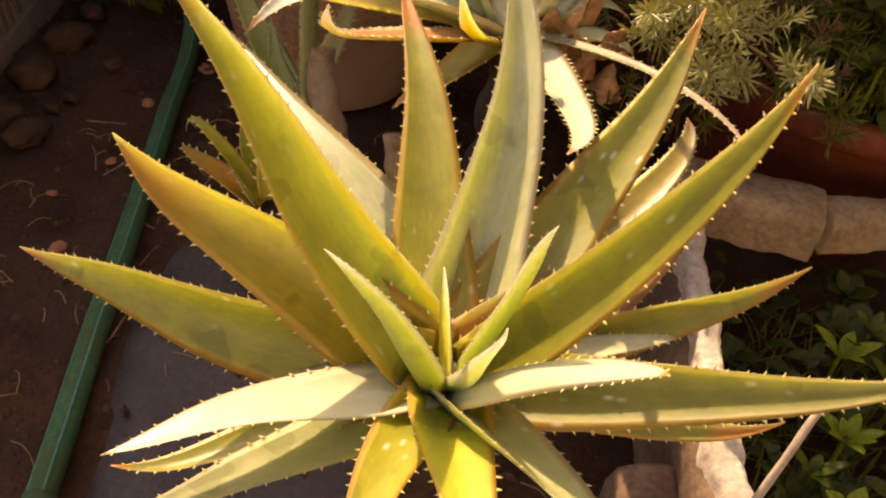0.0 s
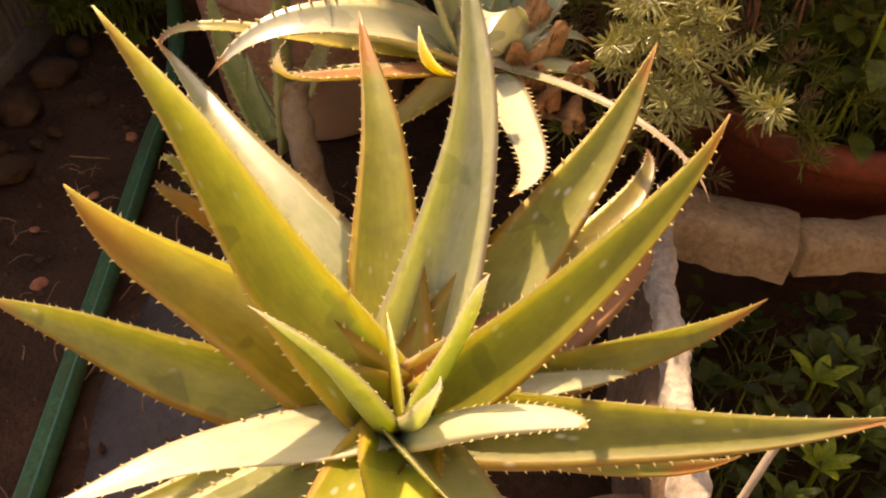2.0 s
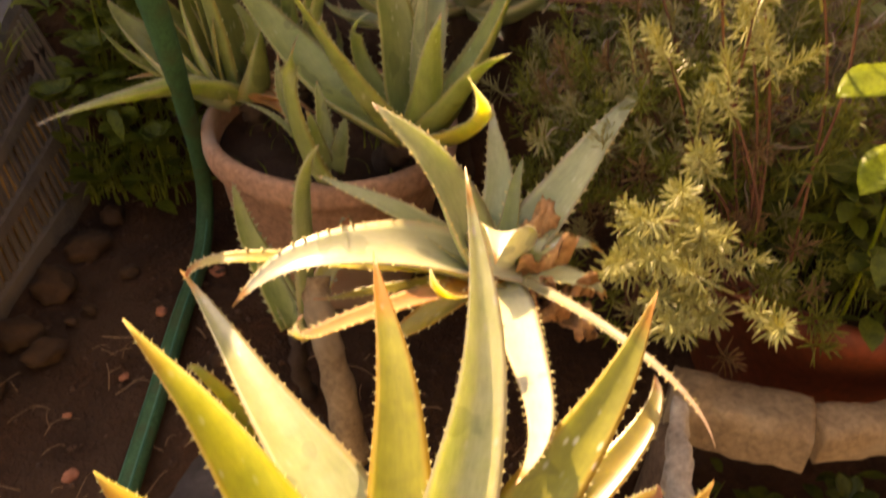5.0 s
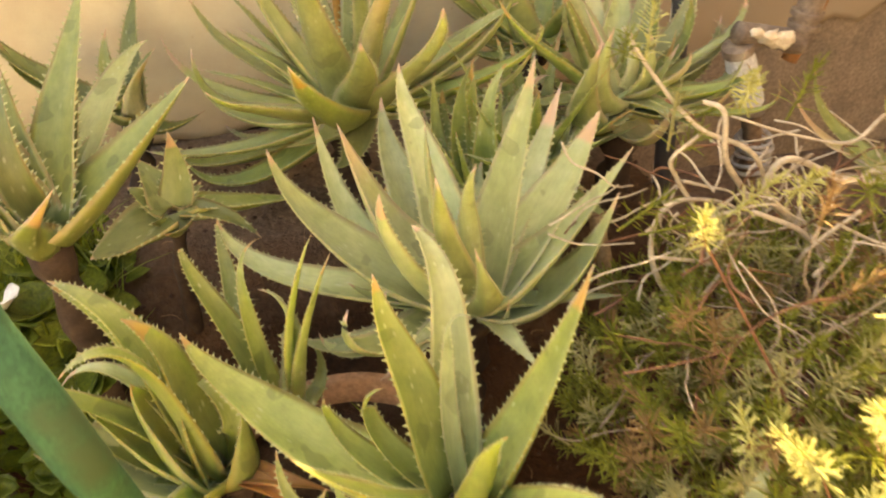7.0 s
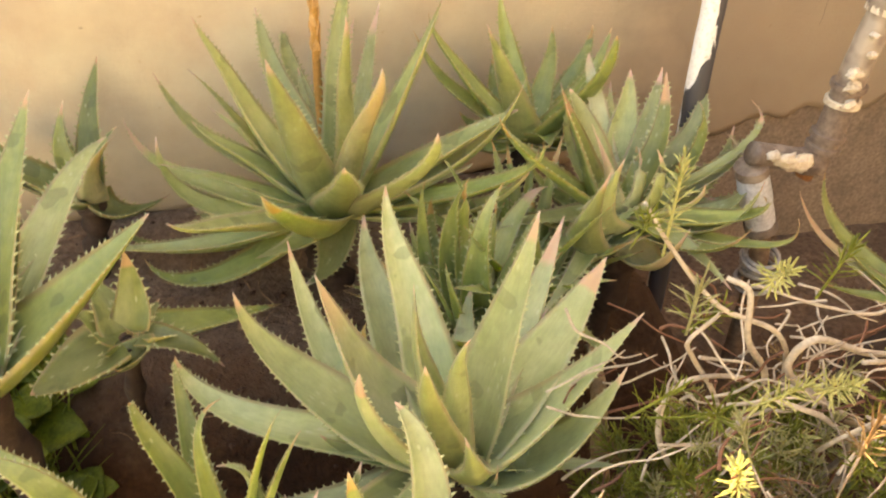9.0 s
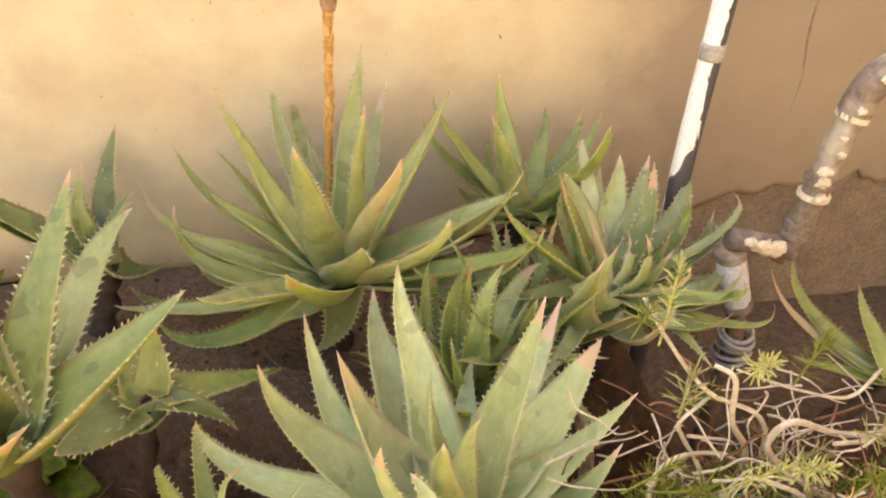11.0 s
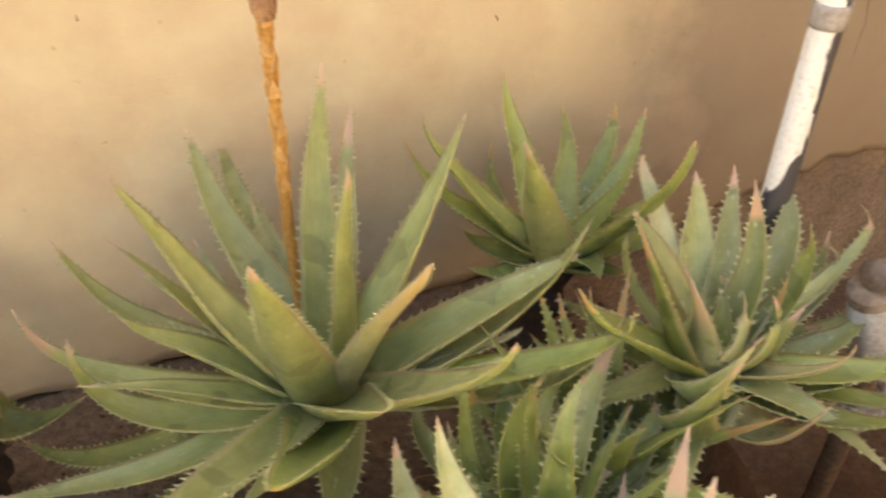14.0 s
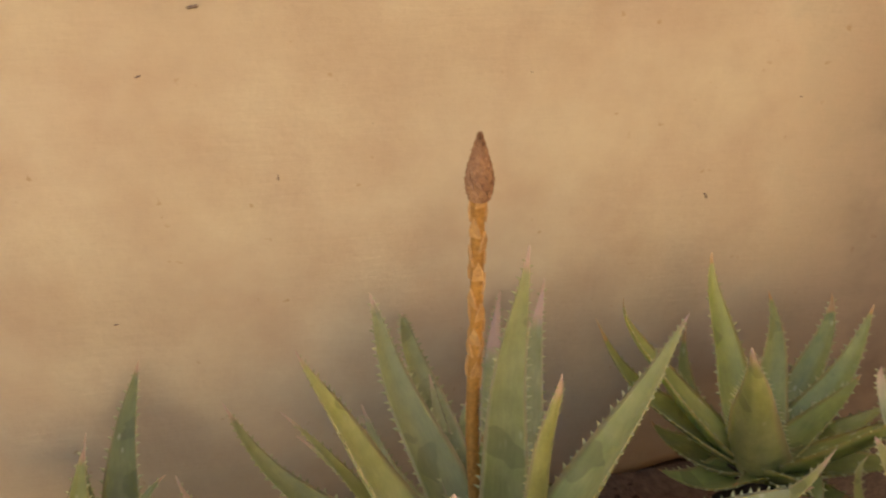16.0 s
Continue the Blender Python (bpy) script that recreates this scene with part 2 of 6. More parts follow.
def plaster(name):
    m, nt, b = material(name, 0.9, 0, 0.2)
    v = coords(nt)
    big, med, fine = noise_out(nt, v, 1.6, 3), noise_out(nt, v, 9, 5), noise_out(nt, v, 120, 6)
    col = mix(nt, ramp(nt, big, [(0.35, (0, 0, 0)), (0.65, (1, 1, 1))]), (0.56, 0.445, 0.275), (0.64, 0.517, 0.33))
    col = mix(nt, 0.35, col, ramp(nt, med, [(0.3, (0.3, 0.3, 0.3)), (0.7, (0.7, 0.7, 0.7))]), "OVERLAY")
    brush = noise_out(nt, coords(nt, "Object", (1, 1, 6)), 24, 4)
    pit = ramp(nt, noise_out(nt, v, 42, 2), [(0.22, (0.6, 0.6, 0.6)), (0.28, (0, 0, 0))])
    col = mix(nt, pit, col, (0.45, 0.28, 0.13))
    sep = nt.nodes.new("ShaderNodeSeparateXYZ")
    nt.links.new(v, sep.inputs[0])
    # splashed earth above the ground line, ragged
    h = nt.nodes.new("ShaderNodeMath")
    h.operation = "MULTIPLY_ADD"
    nt.links.new(med, h.inputs[0])
    h.inputs[1].default_value = -0.55
    nt.links.new(sep.outputs[2], h.inputs[2])
    dirt = ramp(nt, h.outputs[0], [(0.0, (0.7, 0.7, 0.7)), (0.20, (0, 0, 0))])
    col = mix(nt, dirt, col, (0.30, 0.19, 0.12))
    # the coat turns darker and greyer towards the pipe side
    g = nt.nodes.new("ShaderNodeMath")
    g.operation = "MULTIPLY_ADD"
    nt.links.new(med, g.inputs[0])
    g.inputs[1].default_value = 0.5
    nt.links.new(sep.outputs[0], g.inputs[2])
    side_tone = ramp(nt, g.outputs[0], [(0.72, (0, 0, 0)), (1.08, (0.8, 0.8, 0.8))])
    col = mix(nt, side_tone, col, (0.275, 0.20, 0.135))
    nt.links.new(col, b.inputs["Base Color"])
    bump(nt, b, mix(nt, 0.5, brush, mix(nt, 0.5, fine, med)), 0.5, 0.004)
    return m


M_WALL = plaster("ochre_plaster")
M_RENDER = rough_surface("bare_render", (0.28, 0.205, 0.14), (0.21, 0.152, 0.105), 14, 0.95, 110, 0.8, 0.006)
M_BOUNCE_WALL = rough_surface("pale_bounce_paint", (0.60, 0.57, 0.51), (0.52, 0.49, 0.44), 6, 0.9, 120, 0.4, 0.003)
M_SOIL = rough_surface("dark_soil", (0.066, 0.0275, 0.0100), (0.031, 0.0132, 0.0052), 9, 0.8, 90, 1.0, 0.012, 0.35, (0.085, 0.046, 0.024))


def soil():
    m = rough_surface("garden_soil", (0.078, 0.033, 0.0125), (0.038, 0.0165, 0.0068), 9, 0.86, 90, 1.0, 0.020, 0.26, (0.080, 0.040, 0.019))
    nt = m.node_tree
    b = nt.nodes["Principled BSDF"]
    col = b.inputs["Base Color"].links[0].from_socket
    v = coords(nt)
    sep = nt.nodes.new("ShaderNodeSeparateXYZ")
    nt.links.new(v, sep.inputs[0])
    dry = nt.nodes.new("ShaderNodeMath")
    dry.operation = "MULTIPLY_ADD"
    nt.links.new(noise_out(nt, v, 6, 5), dry.inputs[0])
    dry.inputs[1].default_value = 0.5
    nt.links.new(sep.outputs[1], dry.inputs[2])
    wide = node(nt, "ShaderNodeMapRange")
    nt.links.new(dry.outputs[0], wide.inputs[0])
    for k, q in zip(("From Min", "From Max", "To Min", "To Max"), (1.98, 2.30, 0.0, 0.9)):
        wide.inputs[k].default_value = q
    dust = ramp(nt, noise_out(nt, v, 70, 4), [(0.3, (0.15, 0.092, 0.056)), (0.7, (0.27, 0.175, 0.112))])
    nt.links.new(mix(nt, wide.outputs[0], col, dust), b.inputs["Base Color"])
    return m


M_GROUND = soil()
M_MUD = rough_surface("dried_mud", (0.062, 0.047, 0.040), (0.035, 0.026, 0.022), 22, 0.5, 95, 0.9, 0.006, 0.45, (0.035, 0.024, 0.018))
M_TERRA = rough_surface("terracotta", (0.46, 0.255, 0.15), (0.36, 0.19, 0.105), 12, 0.8, 110, 0.3, 0.0015, 0.3, (0.50, 0.33, 0.22))
M_REDPOT = rough_surface("red_pot", (0.19, 0.043, 0.016), (0.13, 0.031, 0.013), 10, 0.55, 90, 0.2, 0.001)
M_CONC = rough_surface("pale_concrete", (0.39, 0.27, 0.145), (0.25, 0.165, 0.085), 14, 0.9, 120, 0.8, 0.005, 0.2, (0.47, 0.36, 0.22))
M_LIME = rough_surface("flaking_limewash", (0.62, 0.55, 0.43), (0.40, 0.31, 0.22), 22, 0.9, 110, 0.8, 0.004)
M_BODY = rough_surface("earthy_shaded_concrete", (0.22, 0.14, 0.085), (0.13, 0.08, 0.048), 16, 0.9, 110, 0.8, 0.004, 0.25)
M_CLOD = rough_surface("soil_clod", (0.10, 0.052, 0.028), (0.05, 0.026, 0.015), 40, 0.9, 150, 0.6, 0.003)
M_HOSE = rough_surface("green_hose", (0.034, 0.098, 0.040), (0.045, 0.120, 0.048), 30, 0.72, 200, 0.15, 0.001, 0.25, (0.055, 0.09, 0.035))
M_HOSE_STRIPE = rough_surface("hose_stripe", (0.04, 0.16, 0.09), (0.03, 0.13, 0.07), 40, 0.4, 200, 0.1, 0.001)
M_CRATE = rough_surface("grey_plastic", (0.17, 0.135, 0.10), (0.105, 0.084, 0.062), 14, 0.6, 140, 0.2, 0.001, 0.35, (0.20, 0.15, 0.10))
M_CRATE_LINING = rough_surface("slot_ochre", (0.46, 0.27, 0.09), (0.34, 0.19, 0.06), 16, 0.9, 90, 0.5, 0.002)
M_CRATE_RIM = rough_surface("grey_rim", (0.155, 0.145, 0.135), (0.11, 0.10, 0.094), 14, 0.55, 140, 0.2, 0.001, 0.4)
M_FOAM = rough_surface("polystyrene", (0.70, 0.66, 0.57), (0.56, 0.51, 0.42), 18, 0.8, 220, 0.5, 0.002)
M_NEEDLE = thin_leaf("rosemary_leaf", (0.53, 0.50, 0.20), (0.31, 0.32, 0.10), 60, 0.34, 0.32)
M_NEEDLE_DARK = thin_leaf("shrub_leaf", (0.235, 0.245, 0.034), (0.12, 0.14, 0.02), 60, 0.5, 0.35)
M_NEEDLE_DULL = thin_leaf("dull_needle", (0.36, 0.33, 0.15), (0.24, 0.22, 0.09), 60, 0.6, 0.3)
M_TWIG_DULL = rough_surface("grey_twig", (0.38, 0.29, 0.20), (0.25, 0.18, 0.12), 40, 0.85, 160, 0.5, 0.001)
M_TWIG = rough_surface("pale_twig", (0.52, 0.43, 0.31), (0.36, 0.28, 0.19), 40, 0.85, 160, 0.5, 0.001)
M_TWIG_RED = rough_surface("red_twig", (0.22, 0.10, 0.05), (0.13, 0.06, 0.035), 40, 0.8, 160, 0.4, 0.001)
M_NEEDLE_DRY = thin_leaf("dry_needle", (0.30, 0.19, 0.08), (0.20, 0.12, 0.05), 60, 0.7, 0.3)
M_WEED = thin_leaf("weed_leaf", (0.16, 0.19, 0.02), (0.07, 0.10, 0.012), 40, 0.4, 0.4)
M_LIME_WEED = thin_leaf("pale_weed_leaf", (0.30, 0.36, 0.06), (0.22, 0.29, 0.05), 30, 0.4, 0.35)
# weed leaf again, darkened to hold the shade on the right-hand weeds
M_WEED_SHADED = thin_leaf("shaded_weed_leaf", (0.085, 0.10, 0.012), (0.04, 0.055, 0.008), 40, 0.4, 0.3)
M_LITTER = rough_surface("dry_litter", (0.32, 0.19, 0.10), (0.18, 0.10, 0.05), 40, 0.85, 160, 0.5, 0.001)
M_GRASS = thin_leaf("grass_blade", (0.23, 0.27, 0.04), (0.12, 0.16, 0.025), 30, 0.5, 0.35)
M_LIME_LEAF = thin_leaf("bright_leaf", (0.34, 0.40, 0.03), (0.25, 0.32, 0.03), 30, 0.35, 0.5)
M_BUD = rough_surface("flower_bud", (0.42, 0.24, 0.12), (0.29, 0.15, 0.08), 70, 0.7, 200, 0.4, 0.001)
M_STALK = rough_surface("flower_stalk", (0.48, 0.25, 0.06), (0.38, 0.19, 0.05), 40, 0.55, 200, 0.3, 0.001)
M_BRACT = rough_surface("dry_bract", (0.60, 0.36, 0.14), (0.48, 0.26, 0.09), 50, 0.6, 200, 0.3, 0.001)
M_PIPE = rough_surface("weathered_pipe", (0.21, 0.15, 0.105), (0.135, 0.094, 0.068), 30, 0.7, 150, 0.4, 0.0015, 0.35, (0.42, 0.34, 0.25))
M_CEMENT = rough_surface("cement_smear", (0.66, 0.55, 0.40), (0.56, 0.44, 0.30), 50, 0.9, 160, 0.9, 0.004)
M_PVC = rough_surface("white_pvc", (0.58, 0.56, 0.53), (0.44, 0.42, 0.39), 18, 0.4, 160, 0.15, 0.001)
M_RUST = rough_surface("rust_brown", (0.28, 0.12, 0.04), (0.18, 0.08, 0.03), 30, 0.8, 140, 0.5, 0.002)
M_TAPE = rough_surface("grey_tape", (0.40, 0.36, 0.31), (0.32, 0.28, 0.24), 30, 0.5, 150, 0.2, 0.001)
M_STONE = rough_surface("small_stone", (0.08, 0.038, 0.014), (0.042, 0.021, 0.009), 30, 0.85, 120, 0.6, 0.003)
M_CHIP = rough_surface("brick_chip", (0.42, 0.16, 0.08), (0.34, 0.12, 0.06), 40, 0.85, 140, 0.5, 0.002)
M_PAPER = rough_surface("white_scrap", (0.75, 0.73, 0.68), (0.62, 0.6, 0.55), 20, 0.7, 140, 0.3, 0.001)


def painted_pole():
    m, nt, b = material("peeling_white_paint", 0.55, 0, 0.4)
    v = coords(nt, "Object", (1, 1, 0.28))
    sep = nt.nodes.new("ShaderNodeSeparateXYZ")
    nt.links.new(coords(nt), sep.inputs[0])
    # the white gives way to dark in a long strip down one side
    round_it = nt.nodes.new("ShaderNodeVectorMath")
    round_it.operation = "DOT_PRODUCT"
    round_it.inputs[1].default_value = (-19.0, 15.0, 0.0)
    nt.links.new(coords(nt), round_it.inputs[0])
    lean = nt.nodes.new("ShaderNodeMath")
    lean.operation = "MULTIPLY_ADD"
    nt.links.new(noise_out(nt, v, 26, 5, 0.65), lean.inputs[0])
    lean.inputs[1].default_value = 1.1
    nt.links.new(round_it.outputs["Value"], lean.inputs[2])
    # the paint ends in runs near the foot
    foot = node(nt, "ShaderNodeMapRange")
    nt.links.new(sep.outputs[2], foot.inputs[0])
    for k, q in zip(("From Min", "From Max", "To Min", "To Max"), (0.36, 0.44, -0.48, 0.17)):
        foot.inputs[k].default_value = q
    summed = nt.nodes.new("ShaderNodeMath")
    nt.links.new(lean.outputs[0], summed.inputs[0])
    nt.links.new(foot.outputs[0], summed.inputs[1])
    n = summed.outputs[0]
    fine = noise_out(nt, coords(nt), 150, 4)
    f = ramp(nt, n, [(0.50, (0, 0, 0)), (0.515, (1, 1, 1))])
    white = mix(nt, ramp(nt, fine, [(0.52, (0, 0, 0)), (0.8, (1, 1, 1))]), (0.84, 0.81, 0.74), (0.55, 0.46, 0.35))
    nt.links.new(mix(nt, f, (0.075, 0.068, 0.068), white), b.inputs["Base Color"])
    bump(nt, b, f, 0.6, 0.001)
    return m


M_POLE = painted_pole()


# ---- building helpers ----
def obj(name, bm, mat, smooth=True):
    me = bpy.data.meshes.new(name)
    bm.to_mesh(me)
    bm.free()
    if smooth:
        me.shade_smooth()
    me.materials.append(mat)
    return new(name, me)


def part(name, bm, mat, parent, label="", smooth=True):
    ob = obj(name, bm, mat, smooth)
    ob.parent = parent
    if label:
        ob["label"] = label
    return ob


def shared(name, me, parent, m):
    ob = new(name, me)
    ob.parent = parent
    ob.matrix_basis = m
    return ob


def thing(name, at, label, category, group="", kind=""):
    e = new(name)
    e.location = at
    e.empty_display_size = 0.02
    return tagged(e, label, category, group, kind)


def bezier(a, c, b, s):
    return a * (1 - s) ** 2 + c * (2 * s * (1 - s)) + b * s * s


def spline(pts, n):
    """Points on a smooth line through pts."""
    p = [Vector(q) for q in pts]
    p = [2 * p[0] - p[1]] + p + [2 * p[-1] - p[-2]]
    res = []
    for i in range(1, len(p) - 2):
        for k in range(n):
            t = k / n
            a, b, c, d = p[i - 1:i + 3]
            res.append(0.5 * (2 * b + (c - a) * t + (2 * a - 5 * b + 4 * c - d) * t * t + (3 * b - a - 3 * c + d) * t ** 3))
    return res + [p[-2].copy()]


def tube(bm, pts, radius, sides=10, cap=True, wobble=0.0):
    """A round sweep; radius is a number or a function of 0..1."""
    rings, n = [], len(pts)
    ref = Vector((0.31, 0.22, 0.92)).normalized()
    for i, p in enumerate(pts):
        d = (pts[min(i + 1, n - 1)] - pts[max(i - 1, 0)]).normalized()
        u = d.cross(ref)
        if u.length < 0.1:
            u = d.cross(Vector((1, 0, 0)))
        u.normalize()
        w = d.cross(u)
        r = radius(i / max(1, n - 1)) if callable(radius) else radius
        ring = []
        for k in range(sides):
            a = 2 * math.pi * k / sides
            rr = r * (1 + wobble * noise.noise(Vector((p.x * 40, p.y * 40, p.z * 40 + k * 1.7))))
            ring.append(bm.verts.new(p + (u * math.cos(a) + w * math.sin(a)) * rr))
        rings.append(ring)
    for r0, r1 in zip(rings, rings[1:]):
        for k in range(sides):
            bm.faces.new((r0[k], r0[(k + 1) % sides], r1[(k + 1) % sides], r1[k]))
    if cap:
        bm.faces.new(rings[0][::-1])
        bm.faces.new(rings[-1])
    return rings


def lathe(bm, profile, sides=40, centre=(0, 0, 0), wobble=0.0):
    """A turned body from (radius, height) pairs."""
    cx, cy, cz = centre
    rings = []
    for r, z in profile:
        rings.append([bm.verts.new((cx + r * math.cos(2 * math.pi * k / sides), cy + r * math.sin(2 * math.pi * k / sides),
                                    cz + z + wobble * noise.noise(Vector((math.cos(2 * math.pi * k / sides) * 2, math.sin(2 * math.pi * k / sides) * 2, z * 9)))))
                      for k in range(sides)])
    for r0, r1 in zip(rings, rings[1:]):
        for k in range(sides):
            bm.faces.new((r0[k], r0[(k + 1) % sides], r1[(k + 1) % sides], r1[k]))
    return rings


def box(bm, x0, x1, y0, y1, z0, z1, bevel=0.0):
    v = [bm.verts.new((x, y, z)) for x in (x0, x1) for y in (y0, y1) for z in (z0, z1)]
    f = [bm.faces.new([v[i] for i in q]) for q in ((0, 1, 3, 2), (4, 6, 7, 5), (0, 4, 5, 1), (2, 3, 7, 6), (0, 2, 6, 4), (1, 5, 7, 3))]
    if bevel:
        bmesh.ops.bevel(bm, geom=list({e for q in f for e in q.edges}), offset=bevel, segments=2, affect="EDGES", profile=0.6)
    return f


def lump(bm, size, seed, detail=3, rough=0.25, at=(0, 0, 0)):
    """An uneven stone."""
    g = bmesh.ops.create_icosphere(bm, subdivisions=detail, radius=1.0)
    for v in g["verts"]:
        k = 1 + rough * noise.noise(v.co * 1.6 + Vector((seed, seed * 2, 0))) + 0.4 * rough * noise.noise(v.co * 4 + Vector((seed, 0, 3)))
        v.co = Vector((v.co.x * size[0], v.co.y * size[1], v.co.z * size[2])) * k + Vector(at)


# ---- aloe leaves ----
SEG, ACROSS = 18, 9


def leaf_frames(tip, off, n=SEG):
    """Centre line of a leaf that springs from the origin, with its side and upper directions."""
    ctrl = tip * 0.5 + off * 2
    flat = Vector((tip.x, tip.y, 0))
    flat = flat.normalized() if flat.length > 0.01 else Vector((0, 1, 0))
    res = []
    for i in range(n + 1):
        s = i / n
        p = bezier(Vector((0, 0, 0)), ctrl, tip, s)
        d = (bezier(Vector((0, 0, 0)), ctrl, tip, min(1, s + 0.02)) - bezier(Vector((0, 0, 0)), ctrl, tip, max(0, s - 0.02))).normalized()
        up = Vector((0, 0, 1)) - flat * 0.12
        up = up - d * up.dot(d)
        up = up.normalized() if up.length > 0.02 else -flat
        side = d.cross(up)
        sway = tip.length * 0.014 * math.sin(tip.x * 90 + tip.z * 60 + 5.5 * s) * math.sin(math.pi * s)
        res.append((s, p + side * sway + up * (0.6 * sway), d, side, up))
    return res


def leaf_width(s):
    return min(1.0, 0.84 + 0.9 * s) * max(0.0, 1 - s ** 1.25) ** 0.98


def leaf_body(tip, off, width, cup, thick, twist, roll=0.0):
    bm = bmesh.new()
    uv, met = bm.loops.layers.uv.new("leaf"), bm.loops.layers.uv.new("metres")
    rings, length = [], tip.length
    seed = tip.x * 71 + tip.y * 37
    for s, p, d, side, up in leaf_frames(tip, off):
        h = max(0.0006, 0.5 * width * leaf_width(s) * (1 + 0.05 * noise.noise(Vector((s * 5, seed, 1)))))
        a = radians(roll + twist * s)
        sd, u = side * math.cos(a) + up * math.sin(a), up * math.cos(a) - side * math.sin(a)
        ring = []
        c = cup * (1 - 0.35 * s)
        t = thick * (1 - 0.55 * s)
        for k in range(ACROSS):
            x = -1 + 2 * k / (ACROSS - 1)
            ring.append((p + sd * (x * h) + u * (c * h * (abs(x) ** 1.7 - 0.4)), 0.5 + 0.5 * x))
        for k in range(ACROSS - 2, 0, -1):
            x = -1 + 2 * k / (ACROSS - 1)
            ring.append((p + sd * (x * h) + u * (c * h * (abs(x) ** 1.7 - 0.4) - t * h * (1 - x * x) ** 0.7), 0.5 + 0.5 * x))
        rings.append((s, h, [(bm.verts.new(q), x) for q, x in ring]))
    for (s0, h0, r0), (s1, h1, r1) in zip(rings, rings[1:]):
        n = len(r0)
        for k in range(n):
            j = (k + 1) % n
            f = bm.faces.new((r0[k][0], r0[j][0], r1[j][0], r1[k][0]))
            for lp, (x, s, h) in zip(f.loops, ((r0[k][1], s0, h0), (r0[j][1], s0, h0), (r1[j][1], s1, h1), (r1[k][1], s1, h1))):
                lp[uv].uv = (x, s)
                lp[met].uv = ((x - 0.5) * 2 * h, s * length)
    bm.faces.new([v for v, _ in rings[0][2]][::-1])
    bm.faces.new([v for v, _ in rings[-1][2]])
    return bm


def leaf_teeth(tip, off, width, cup, twist, size, rnd, gap, roll=0.0):
    """Hooked teeth along both margins."""
    bm = bmesh.new()
    length = tip.length
    count = max(5, int(length / gap))
    fr = leaf_frames(tip, off, count * 2)
    for sgn in (-1, 1):
        for i in range(2 + (sgn > 0), count * 2 - 1, 2):
            s, p, d, side, up = fr[i]
            h = 0.5 * width * leaf_width(s)
            if h < 0.002:
                continue
            a = radians(roll + twist * s)
            sd, u = side * math.cos(a) + up * math.sin(a), up * math.cos(a) - side * math.sin(a)
            e = p + sd * (sgn * h * 0.99) + u * (cup * (1 - 0.35 * s) * h * 0.6) + d * rnd.uniform(-0.0022, 0.0022)
            k = size * (0.55 + 0.45 * min(1, h / 0.02)) * rnd.uniform(0.7, 1.2)
            b0, b1 = e - d * 0.0019 * k, e + d * 0.0019 * k
            b2, b3 = e + u * 0.0011 * k - sd * sgn * 0.0004, e - u * 0.0013 * k - sd * sgn * 0.0004
            t = e + sd * (sgn * 0.0042 * k) + d * (0.0022 * k) + u * (0.0006 * k)
            v = [bm.verts.new(q) for q in (b0, b2, b1, b3, t)]
            for q in ((0, 1, 4), (1, 2, 4), (2, 3, 4), (3, 0, 4)):
                bm.faces.new([v[m] for m in q])
    return bm


